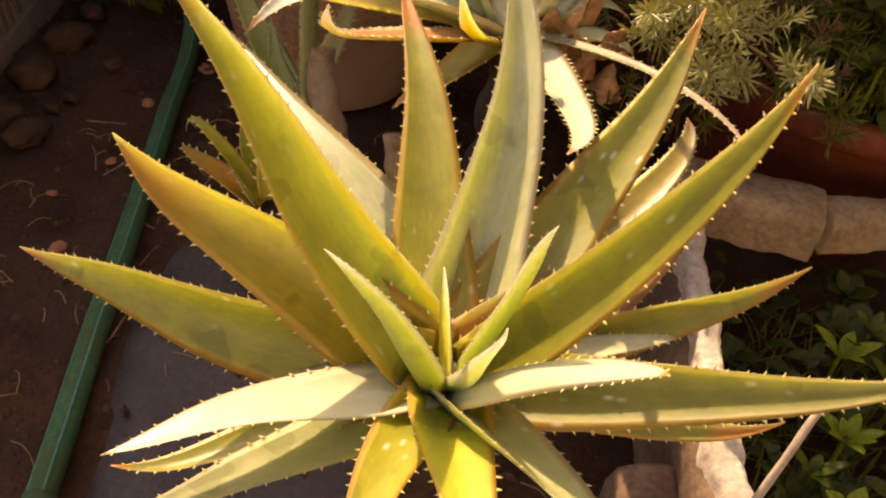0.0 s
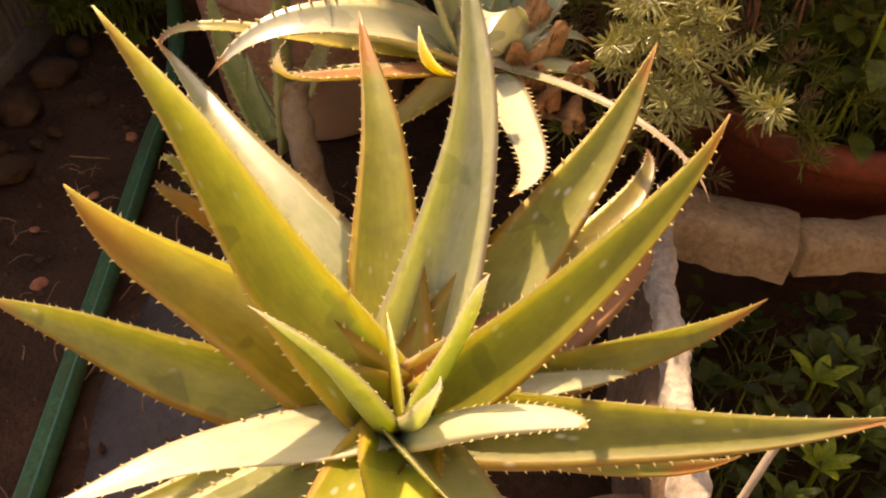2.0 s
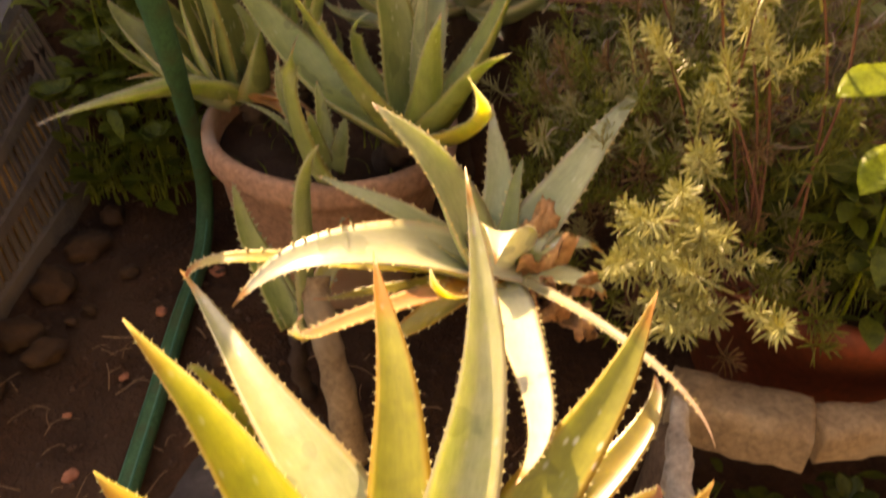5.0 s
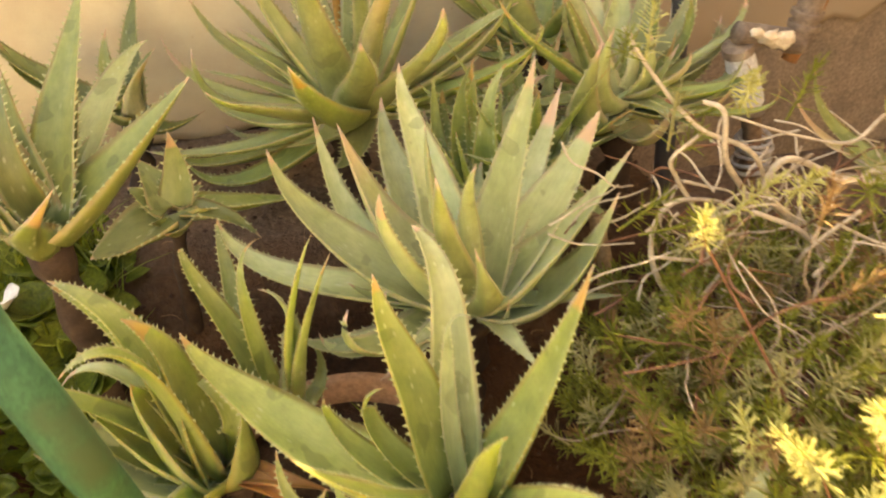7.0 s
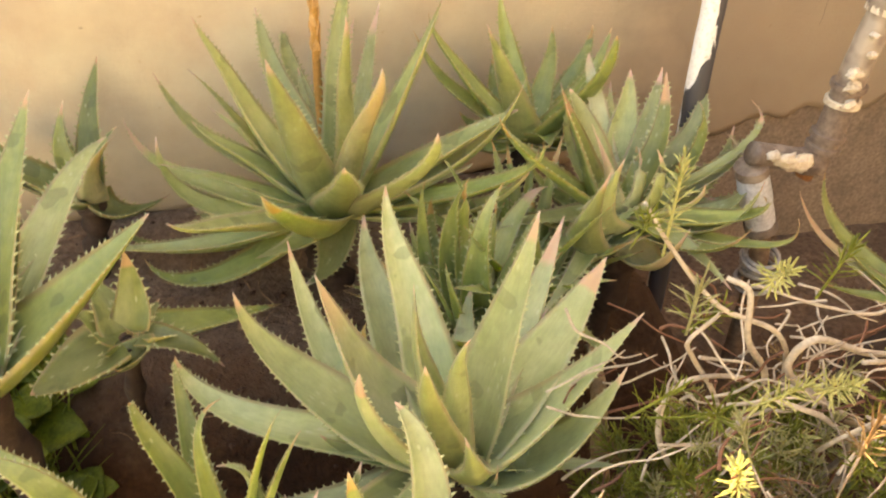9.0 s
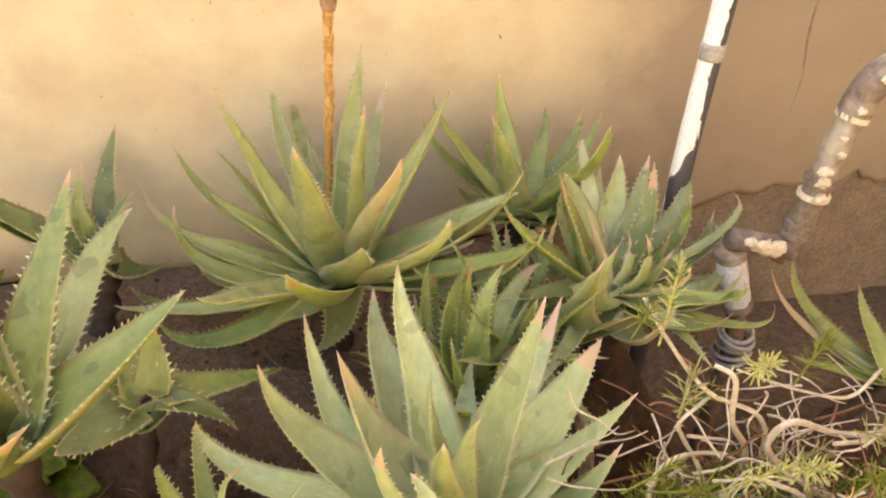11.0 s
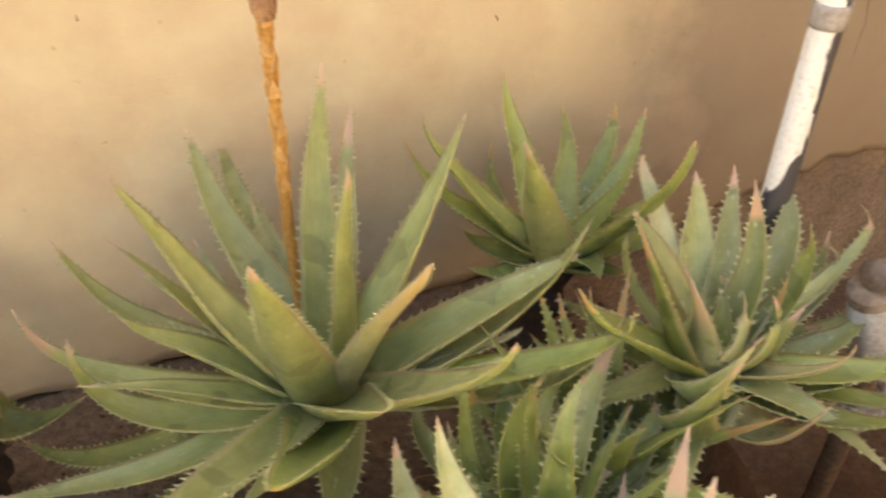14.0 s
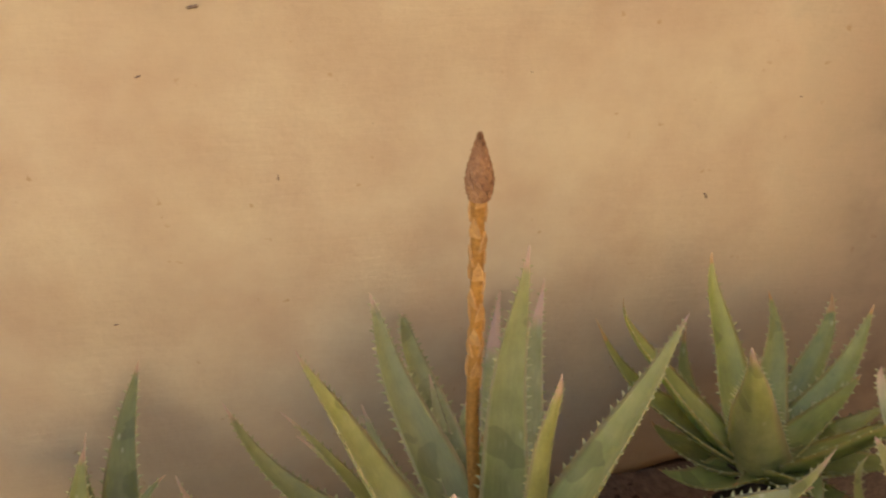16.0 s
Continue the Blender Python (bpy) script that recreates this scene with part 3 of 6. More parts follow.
class Aloe:
    """An aloe: an Empty at the foot of its stem, with the stem and each leaf as parts."""

    def __init__(self, name, centre, foot, label, skin, tooth=None, stem=0.02, seed=1, cup=0.34, thick=0.34, gap=0.0112):
        self.c, self.f, self.skin, self.tooth = Vector(centre), Vector(foot), skin, tooth or M_TOOTH_PALE
        self.rnd, self.cup, self.thick, self.gap = random.Random(seed), cup, thick, gap
        self.top = thing(name, foot, label, "aloe plant", "aloes in the garden bed")
        up = self.c - self.f
        bm = bmesh.new()
        mid = up * 0.5 + Vector((self.rnd.uniform(-.02, .02), self.rnd.uniform(-.02, .02), 0))
        tube(bm, spline([Vector((0, 0, -0.01)), mid, up - Vector((0, 0, 0.012))], 6), lambda s: stem * (1.0 + 0.25 * math.sin(s * 21)), 10, True, 0.25)
        part("stem", bm, M_STEM, self.top, "brown woody stem ringed with old leaf scars")

    def skirt(self, count, length, low):
        """Older, lower leaves round the foot of the rosette."""
        a0 = self.rnd.uniform(0, 6.28)
        for k in range(count):
            a = a0 + 6.2832 * k / count + self.rnd.uniform(-.25, .25)
            l = length * self.rnd.uniform(.75, 1.1)
            e = low + self.rnd.uniform(-.15, .25)
            self.leaf(l * math.cos(a) * math.cos(e), l * math.sin(a) * math.cos(e), l * math.sin(e), 0, 0, l * self.rnd.uniform(-.02, .12), length * .13)

    def crown(self, count, length, lo, hi, width, from_deg=0, to_deg=360):
        """More leaves between those set one by one, spread round the rosette."""
        for k in range(count):
            a = radians(from_deg + (to_deg - from_deg) * (k + self.rnd.uniform(.2, .8)) / count)
            l, e = length * self.rnd.uniform(.8, 1.1), self.rnd.uniform(lo, hi)
            bow = l * self.rnd.uniform(-.06, .05)
            self.leaf(l * math.cos(a) * math.cos(e), l * math.sin(a) * math.cos(e), l * math.sin(e), bow * math.cos(a), bow * math.sin(a), bow * .6, width * self.rnd.uniform(.8, 1.15))

    def leaf(self, tx, ty, tz, ox, oy, oz, w, skin=None, twist=None, cup=None, tooth=1.45, roll=0.0):
        tip, off = Vector((tx, ty, tz)), Vector((ox, oy, oz))
        w = w / 0.585
        tw = self.rnd.uniform(-14, 14) if twist is None else twist
        cu = (self.cup if cup is None else cup) * self.rnd.uniform(0.8, 1.2)
        at = self.c - self.f
        back = Vector((tip.x, tip.y, 0))
        back = back.normalized() * min(0.012, 0.3 * w) if back.length > 0.02 else Vector((0, 0, 0))
        b = part("leaf", leaf_body(tip - back, off, w, cu, self.thick, tw, roll), skin or self.skin, self.top)
        b.location = at + back
        t = part("teeth", leaf_teeth(tip - back, off, w, cu, tw, tooth, self.rnd, self.gap, roll), self.tooth, b, "", False)
        t["kind"] = "stuff"
        return b


# ---- setting ----
def ground_height(x, y):
    k = min(1.0, max(0.0, (y - 1.52) / 0.36))
    e = min(1.0, max(0.0, (x - 0.50) / 0.22))
    rise = 0.34 * k * k * (3 - 2 * k) * (1 - 0.9 * e * e * (3 - 2 * e))
    side = min(1.0, max(0.0, (x - 0.27) / 0.10))
    return rise - 0.02 * side * (1 - k)


def ground_sheet():
    bm = bmesh.new()
    xs = [-60, -30, -14, -7, -4] + [-2.4 + 0.04 * i for i in range(116)] + [4, 7, 14, 30, 60]
    ys = [-60, -30, -14, -7, -4] + [-1.0 + 0.04 * i for i in range(84)] + [2.6, 4, 7, 14, 30, 60]
    grid = []
    for y in ys:
        row = []
        for x in xs:
            z = ground_height(x, y) if y < 2.5 else 0.0
            if abs(x) < 3 and y < 2.4:
                z += 0.016 * noise.noise(Vector((x * 5, y * 5, 0))) + 0.010 * noise.noise(Vector((x * 17, y * 17, 4)))
            row.append(bm.verts.new((x, y, z)))
        grid.append(row)
    for r0, r1 in zip(grid, grid[1:]):
        for i in range(len(xs) - 1):
            bm.faces.new((r0[i], r0[i + 1], r1[i + 1], r1[i]))
    return bm


tagged(obj("ground", ground_sheet(), M_GROUND), "dark brown garden soil, dry and dusty along the wall", "ground", kind="structure")


def mud_patch():
    """A crust of dried mud beside the hose, with an uneven rim."""
    bm = bmesh.new()
    rings = []
    for j in range(9):
        k = j / 8
        rings.append([])
        for i in range(60):
            a = 2 * math.pi * i / 60
            r = k * (1 + 0.22 * noise.noise(Vector((math.cos(a) * 2, math.sin(a) * 2, 7))))
            x, y = -0.165 + 0.185 * r * math.cos(a), 0.62 + 0.40 * r * math.sin(a)
            z = ground_height(x, y) + 0.022 * (1 - k ** 6) - 0.012 * k ** 8 + 0.005 * noise.noise(Vector((x * 9, y * 9, 2)))
            rings[-1].append(bm.verts.new((x, y, z)))
    for r0, r1 in zip(rings[1:], rings[2:]):
        for i in range(60):
            bm.faces.new((r0[i], r1[i], r1[(i + 1) % 60], r0[(i + 1) % 60]))
    bm.faces.new(rings[1][::-1])
    bmesh.ops.delete(bm, geom=rings[0], context="VERTS")
    bmesh.ops.recalc_face_normals(bm, faces=bm.faces[:])
    return bm


tagged(obj("mud_crust", mud_patch(), M_MUD), "grey crust of dried mud on the soil", "mud", kind="structure")

WALL_Y, WALL_TOP = 2.30, 1.605


def back_wall():
    bm = bmesh.new()
    box(bm, -4.5, 5.0, WALL_Y + 0.012, WALL_Y + 0.22, -0.1, WALL_TOP)
    return bm


wall = tagged(obj("wall_north", back_wall(), M_RENDER, False), "garden wall of dark rough render", "wall", kind="structure")


def plaster_coat():
    """The ochre coat on the wall, broken off along a ragged lower edge."""
    bm = bmesh.new()
    nx, nz = 420, 26
    xs = [-4.5 + 9.5 * i / nx for i in range(nx + 1)]

    def low(x):
        r = 0.345 + 0.02 * noise.noise(Vector((x * 9, 0, 0))) + 0.008 * noise.noise(Vector((x * 41, 0, 2)))
        k = min(1.0, max(0.0, (x - 0.80) / 0.22))
        return r + 0.055 * k + k * (0.035 * noise.noise(Vector((x * 14, 5, 0))) + 0.022 * noise.noise(Vector((x * 37, 8, 0))))

    front, back = [], []
    for x in xs:
        z0 = low(x)
        col = []
        for j in range(nz + 1):
            z = z0 + (WALL_TOP - z0) * (j / nz) ** 1.3
            lift = 0.004 * noise.noise(Vector((x * 3, z * 3, 1))) + 0.002 * noise.noise(Vector((x * 11, z * 11, 6)))
            col.append(bm.verts.new((x, WALL_Y - lift, z)))
        front.append(col)
        back.append(bm.verts.new((x, WALL_Y + 0.014, z0)))
    for i in range(nx):
        for j in range(nz):
            bm.faces.new((front[i][j], front[i + 1][j], front[i + 1][j + 1], front[i][j + 1]))
        bm.faces.new((back[i], back[i + 1], front[i + 1][0], front[i][0]))
    return bm


coat = part("plaster", plaster_coat(), M_WALL, wall, "ochre plaster, blotched, broken off near the ground")


# unseen wall behind the camera, added to bounce sunlight onto the bed
def bounce_wall():
    bm = bmesh.new()
    box(bm, -4.5, 5.0, -3.2, -3.0, -0.1, 2.6)
    return bm


# unseen wall, added to keep sky light off the right side
def dimming_wall():
    bm = bmesh.new()
    box(bm, 1.70, 1.90, -3.0, WALL_Y, -0.1, 2.6)
    return bm


tagged(obj("wall_east_unseen", dimming_wall(), M_WALL, False), "unseen plastered wall added to dim the right side", "wall", kind="structure")
tagged(obj("wall_south_unseen", bounce_wall(), M_BOUNCE_WALL, False), "unseen pale wall added to bounce light on the bed", "wall", kind="structure")


def wall_marks():
    for x, z, l, a in ((-0.375, 0.729, 0.012, 8), (-0.172, 0.893, 0.016, 85), (0.36, 0.808, 0.020, 65), (-0.236, 1.086, 0.026, -6),
                       (-0.063, 0.947, 0.005, 0), (-0.50, 0.515, 0.03, -20), (-0.30, 1.02, 0.014, -14), (0.12, 0.99, 0.008, 30), (0.47, 0.93, 0.010, 20)):
        bm = bmesh.new()
        lump(bm, (l * 0.24, 0.0010, l * 0.07), x * 9, 2, 0.7)
        m = part("chip", bm, M_RENDER, wall)
        m.matrix_basis = pose(x, WALL_Y - 0.001, z, 0, a, 0)


wall_marks()


def wall_crack():
    bm = bmesh.new()
    pts = spline([(1.044, WALL_Y - 0.004, 1.3), (1.05, WALL_Y - 0.004, 0.86), (1.07, WALL_Y - 0.004, 0.66), (1.05, WALL_Y - 0.004, 0.52), (1.07, WALL_Y - 0.004, 0.42)], 8)
    tube(bm, [p + Vector((0.006 * noise.noise(p * 30), 0.0032, 0)) for p in pts], 0.0032, 8, True, 0.6)
    for v in bm.verts:
        v.co.y = WALL_Y + 0.0012 + (v.co.y - WALL_Y) * 0.35
    return bm


part("crack", wall_crack(), M_RENDER, wall)
# ---- aloes ----
a = Aloe("aloe", (0.012, 0.428, 0.335), (.015, .46, 0.0), "large sunlit yellow-green aloe with orange-tipped leaves, on bare soil", M_SUNNY, M_TOOTH, 0.028, 3, 0.42, 0.27, 0.0118)
a.leaf(-0.240, 0.089, 0.134, -0.031, 0.010, 0.007, 0.047, skin=M_OLD_SHADED, roll=38, tooth=0.72)
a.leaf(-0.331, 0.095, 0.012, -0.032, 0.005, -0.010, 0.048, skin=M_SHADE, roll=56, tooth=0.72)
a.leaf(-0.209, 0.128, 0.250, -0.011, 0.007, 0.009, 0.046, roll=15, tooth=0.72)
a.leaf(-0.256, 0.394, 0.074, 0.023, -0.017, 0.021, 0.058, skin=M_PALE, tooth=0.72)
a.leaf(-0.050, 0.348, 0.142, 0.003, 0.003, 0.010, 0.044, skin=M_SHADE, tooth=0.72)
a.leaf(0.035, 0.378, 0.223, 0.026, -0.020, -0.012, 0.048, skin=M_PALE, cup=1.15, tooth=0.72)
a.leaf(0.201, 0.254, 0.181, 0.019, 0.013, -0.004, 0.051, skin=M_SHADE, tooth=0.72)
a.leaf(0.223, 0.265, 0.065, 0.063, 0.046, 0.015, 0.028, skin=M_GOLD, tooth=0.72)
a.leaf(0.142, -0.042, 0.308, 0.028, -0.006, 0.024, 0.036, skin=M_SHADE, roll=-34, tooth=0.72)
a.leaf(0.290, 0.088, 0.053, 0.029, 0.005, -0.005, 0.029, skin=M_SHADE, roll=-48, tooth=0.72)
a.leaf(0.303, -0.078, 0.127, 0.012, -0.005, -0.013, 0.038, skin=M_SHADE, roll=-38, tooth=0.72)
a.leaf(0.079, -0.149, 0.204, 0.016, -0.014, 0.033, 0.029, skin=M_SUNLIT, cup=-.5, roll=-14, tooth=0.72)
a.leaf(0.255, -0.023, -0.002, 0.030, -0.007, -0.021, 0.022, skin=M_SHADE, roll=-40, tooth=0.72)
a.leaf(-0.206, -0.116, 0.062, -0.021, -0.009, 0.011, 0.039, skin=M_SUNLIT, cup=.3, roll=-8, tooth=0.72)
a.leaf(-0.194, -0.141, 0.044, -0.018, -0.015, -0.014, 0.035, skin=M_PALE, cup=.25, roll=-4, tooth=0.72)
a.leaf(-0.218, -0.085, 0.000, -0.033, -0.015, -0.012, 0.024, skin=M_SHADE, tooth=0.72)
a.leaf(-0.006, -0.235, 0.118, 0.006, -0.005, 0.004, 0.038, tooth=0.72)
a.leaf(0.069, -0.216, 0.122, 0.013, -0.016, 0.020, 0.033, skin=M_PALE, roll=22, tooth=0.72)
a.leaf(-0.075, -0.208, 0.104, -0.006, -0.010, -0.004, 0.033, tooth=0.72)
a.leaf(-0.083, -0.091, 0.214, -0.009, -0.002, 0.026, 0.023, skin=M_GREEN, cup=.6, tooth=0.72)
a.leaf(-0.014, -0.011, 0.126, -0.001, 0.003, 0.008, 0.012, skin=M_GOLD, tooth=0.72)
a.leaf(0.041, -0.044, 0.197, 0.006, 0.000, 0.026, 0.021, skin=M_GREEN, tooth=0.72)
a.leaf(0.016, -0.085, 0.157, 0.006, -0.009, 0.006, 0.015, skin=M_PALE, cup=.9, tooth=0.72)
a.leaf(0.077, 0.018, 0.030, 0.007, 0.001, 0.000, 0.014, skin=M_PALE, cup=.7, tooth=0.72)
a.leaf(-0.180, 0.123, -0.016, -0.029, 0.015, -0.007, 0.026, skin=M_AMBER, tooth=0.72)
a.leaf(0.205, 0.152, 0.048, 0.055, 0.029, 0.006, 0.047, skin=M_DRYLEAF, roll=-30, tooth=0.72)
a.leaf(0.185, 0.042, 0.011, 0.024, 0.005, 0.008, 0.021, skin=M_PALE, tooth=0.72)
a.leaf(-0.123, 0.012, -0.029, -0.012, 0.002, 0.004, 0.024, skin=M_PALE, tooth=0.72)
a = Aloe("aloe", (0.100, 0.900, 0.360), (.08, .93, 0.0), "sunlit aloe with arching pale leaves and some dry brown ones", M_PALE, M_TOOTH, 0.026, 5, 0.34, 0.30, 0.0135)
a.leaf(-0.285, -0.114, 0.031, -0.021, -0.001, 0.059, 0.060, skin=M_SUNLIT, tooth=1.0)
# dull dry skin stands for shade on this amber leaf
a.leaf(-0.186, -0.272, 0.167, -0.072, -0.076, 0.017, 0.020, skin=M_DRYLEAF, tooth=1.15)
a.leaf(-0.200, -0.122, 0.052, -0.024, -0.013, -0.002, 0.016, skin=M_GOLD, tooth=1.0)
a.leaf(-0.083, -0.154, 0.123, -0.015, -0.022, -0.014, 0.028, skin=M_AMBER, tooth=1.15)
a.leaf(-0.148, 0.041, 0.189, -0.001, 0.002, 0.027, 0.061, skin=M_MINT, tooth=1.15)
a.leaf(-0.212, 0.045, 0.092, -0.031, 0.008, 0.021, 0.032, skin=M_MINT, tooth=1.15)
a.leaf(0.193, 0.197, 0.156, 0.014, 0.013, 0.016, 0.043, skin=M_MINT, tooth=1.15)
a.leaf(-0.001, 0.225, 0.096, 0.002, 0.005, 0.009, 0.032, skin=M_MINT, tooth=1.15)
a.leaf(0.033, 0.128, 0.076, 0.004, 0.011, 0.013, 0.017, skin=M_GREEN, tooth=1.15)
a.leaf(-0.013, -0.083, 0.072, 0.006, 0.029, 0.036, 0.059, skin=M_SUNLIT, cup=.5, tooth=1.0)
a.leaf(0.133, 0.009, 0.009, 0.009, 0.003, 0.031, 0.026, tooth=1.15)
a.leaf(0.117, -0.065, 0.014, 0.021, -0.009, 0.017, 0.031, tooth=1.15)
a.leaf(-0.024, -0.412, 0.142, 0.024, -0.036, 0.005, 0.033, skin=M_SUNLIT, tooth=1.0)
a.leaf(0.159, -0.316, 0.069, 0.030, -0.040, 0.038, 0.011, skin=M_TAN, tooth=1.15)
a.leaf(-0.326, -0.089, 0.030, -0.110, -0.026, 0.043, 0.019, skin=M_GOLD, tooth=1.15)
# amber leaf given a darker skin to stand for shade
a.leaf(-0.135, -0.049, -0.086, -0.017, -0.006, -0.011, 0.036, skin=M_OLD_SHADED, tooth=1.15)
b_plant = a
a = Aloe("aloe", (-0.160, 1.020, 0.140), (-.15, 1.03, 0.0), "small aloe offset with thin upright leaves beside the terracotta pot", M_GREEN, None, 0.012, 7)
a.leaf(0.047, -0.028, 0.326, -0.008, 0.015, 0.052, 0.036, skin=M_MINT, tooth=1.4)
a.leaf(-0.101, 0.128, 0.166, -0.015, 0.015, 0.011, 0.034, tooth=1.4)
a.leaf(-0.045, 0.082, 0.093, -0.008, 0.007, -0.001, 0.022, tooth=1.4)
a.leaf(0.062, 0.118, 0.114, 0.019, 0.034, 0.028, 0.024, skin=M_GOLD, tooth=1.4)
a = Aloe("aloe", (-0.170, 0.800, 0.160), (-.17, .80, 0.02), "small aloe offset with curled yellowing leaves on the mud", M_SUNNY, M_TOOTH, 0.012, 8)
a.leaf(-0.101, 0.025, 0.056, -0.022, 0.006, 0.017, 0.025, skin=M_AMBER)
a.leaf(-0.047, 0.015, 0.027, -0.008, 0.004, 0.022, 0.021, skin=M_PALE)
a.leaf(-0.096, 0.037, 0.070, -0.019, 0.011, 0.047, 0.015)
a.leaf(-0.022, 0.062, 0.081, -0.018, 0.023, 0.018, 0.020)
a.leaf(0.005, 0.040, 0.047, -0.006, 0.003, 0.025, 0.019)
a = Aloe("aloe", (-0.285, 1.400, 0.315), (-.262, 1.40, 0.262), "green aloe leaning over the rim of the terracotta pot", M_GREEN, None, 0.018, 9, 0.44, 0.46)
a.leaf(-0.165, -0.385, 0.149, 0.000, 0.005, 0.027, 0.030, cup=1.0, tooth=.8)
a.leaf(-0.081, 0.006, 0.182, -0.020, 0.002, 0.018, 0.080, tooth=1.25)
a.leaf(-0.151, 0.019, 0.160, -0.020, 0.002, 0.012, 0.066, tooth=1.25)
a.leaf(0.041, -0.012, 0.127, 0.005, -0.001, 0.004, 0.055, tooth=1.25)
a.leaf(-0.071, 0.022, 0.269, 0.007, 0.002, 0.053, 0.059, tooth=1.25)
a.leaf(-0.154, 0.092, 0.291, 0.007, 0.001, 0.066, 0.044, tooth=1.25)
a.leaf(-0.129, -0.069, 0.273, 0.009, 0.010, 0.105, 0.032, tooth=1.25)
a.leaf(-0.251, 0.012, 0.253, 0.000, 0.001, 0.027, 0.031, tooth=1.25)
a.leaf(-0.191, -0.009, 0.019, 0.002, 0.001, 0.017, 0.032, tooth=1.25)
a.leaf(-0.164, 0.091, 0.091, -0.022, 0.013, 0.023, 0.040, tooth=1.25)
a.leaf(-0.188, 0.043, 0.112, -0.023, 0.004, 0.002, 0.044, tooth=1.25)
a.leaf(-0.218, 0.003, 0.103, -0.023, -0.003, -0.016, 0.039, tooth=1.25)
a.leaf(-0.090, 0.133, 0.137, 0.001, -0.005, -0.009, 0.026, tooth=1.25)
a.leaf(-0.180, 0.163, 0.236, -0.005, 0.015, 0.055, 0.037, tooth=1.25)
a.leaf(-0.097, 0.107, 0.186, -0.018, 0.010, -0.011, 0.042, tooth=1.25)
a.leaf(-0.182, 0.051, 0.145, -0.007, 0.014, 0.099, 0.024, skin=M_MINT, tooth=1.25)
a.leaf(-0.043, 0.071, 0.148, 0.043, -0.030, 0.024, 0.029, tooth=1.25)
a.leaf(-0.201, 0.014, 0.148, -0.035, 0.000, -0.006, 0.084, skin=M_MINT, tooth=1.25)
a.leaf(.13, -.07, .0, .0, -.01, .018, .026, skin=M_DRYLEAF, cup=.7, tooth=.5)
a.leaf(.10, -.10, -.02, .01, -.01, .02, .022, skin=M_DRYLEAF, cup=.7, tooth=.5)
a = Aloe("aloe", (0.000, 1.254, 0.335), (-.05, 1.29, 0.262), "green aloe with long toothed leaves in the terracotta pot", M_GREEN, None, 0.022, 10, 0.44, 0.46)
a.leaf(-0.302, 0.191, 0.194, -0.055, 0.026, -0.015, 0.072, tooth=1.25)
a.leaf(-0.177, -0.157, 0.323, -0.005, -0.005, -0.015, 0.051, tooth=1.25)
a.leaf(-0.066, 0.108, 0.295, -0.009, 0.014, 0.029, 0.050, tooth=1.25)
a.leaf(-0.004, 0.190, 0.293, 0.018, 0.024, 0.068, 0.042, skin=M_MINT, tooth=1.25)
a.leaf(0.153, 0.001, 0.339, 0.009, -0.001, -0.016, 0.058, tooth=1.25)
a.leaf(0.027, -0.108, 0.234, 0.003, 0.003, 0.017, 0.035, tooth=1.25)
a.leaf(0.102, -0.236, 0.241, 0.018, -0.016, 0.038, 0.034, tooth=1.25)
a.leaf(0.055, -0.273, 0.231, 0.044, -0.063, 0.010, 0.034, skin=M_GOLD, tooth=1.25)
a.leaf(-0.142, 0.077, 0.148, -0.046, 0.021, 0.008, 0.033, tooth=1.25)
a.leaf(-0.071, 0.062, 0.161, -0.053, 0.038, 0.013, 0.027, tooth=1.25)
a.leaf(0.034, 0.060, 0.244, -0.015, 0.034, 0.071, 0.015, skin=M_MINT, tooth=1.25)
a = Aloe("aloe", (-0.122, 1.195, 0.290), (-.125, 1.22, 0.262), "small bright green aloe offset in the terracotta pot", M_GREEN, None, 0.012, 11)
a.leaf(-0.033, -0.026, 0.234, -0.028, -0.014, 0.023, 0.044, tooth=1.25)
a.leaf(-0.026, 0.075, 0.116, -0.005, 0.011, 0.014, 0.021, tooth=1.25)
a.leaf(0.018, 0.052, 0.070, 0.001, 0.006, 0.012, 0.021, tooth=1.25)
a.leaf(-0.088, 0.124, 0.137, -0.026, 0.022, -0.005, 0.020, tooth=1.25)
a.leaf(-0.147, 0.058, 0.088, -0.006, 0.004, 0.026, 0.013, tooth=1.25)
a.leaf(-0.038, 0.025, 0.096, -0.003, 0.003, 0.014, 0.023, tooth=1.25)
a = Aloe("aloe", (-0.200, 1.470, 0.315), (-.20, 1.47, 0.262), "aloe with narrow upright toothed leaves at the back of the pot", M_GREEN, None, 0.016, 12, 0.5, 0.36)
a.leaf(-0.047, 0.184, 0.234, -0.021, 0.033, 0.023, 0.028, tooth=1.25)
a.leaf(0.012, 0.054, 0.278, -0.032, 0.007, 0.062, 0.018, tooth=1.25)
a.leaf(0.078, -0.018, 0.322, -0.010, 0.007, 0.037, 0.028, tooth=1.25)
a.leaf(0.095, -0.024, 0.293, -0.004, 0.004, 0.026, 0.030, tooth=1.25)
a.leaf(-0.096, 0.099, 0.251, -0.019, 0.020, 0.063, 0.030, tooth=1.25)
a.leaf(0.001, -0.020, 0.254, 0.032, 0.024, 0.026, 0.029, skin=M_MINT, tooth=1.25)
a.leaf(0.049, 0.081, 0.072, 0.029, 0.021, -0.035, 0.021, tooth=1.25)
a = Aloe("aloe", (0.085, 1.500, 0.445), (.09, 1.60, 0.03), "broad pale grey-green aloe rosette in the shade", M_MINT, None, 0.03, 13, 0.42, 0.46)
a.leaf(-0.246, 0.119, 0.222, -0.048, 0.017, -0.027, 0.070, tooth=1.15)
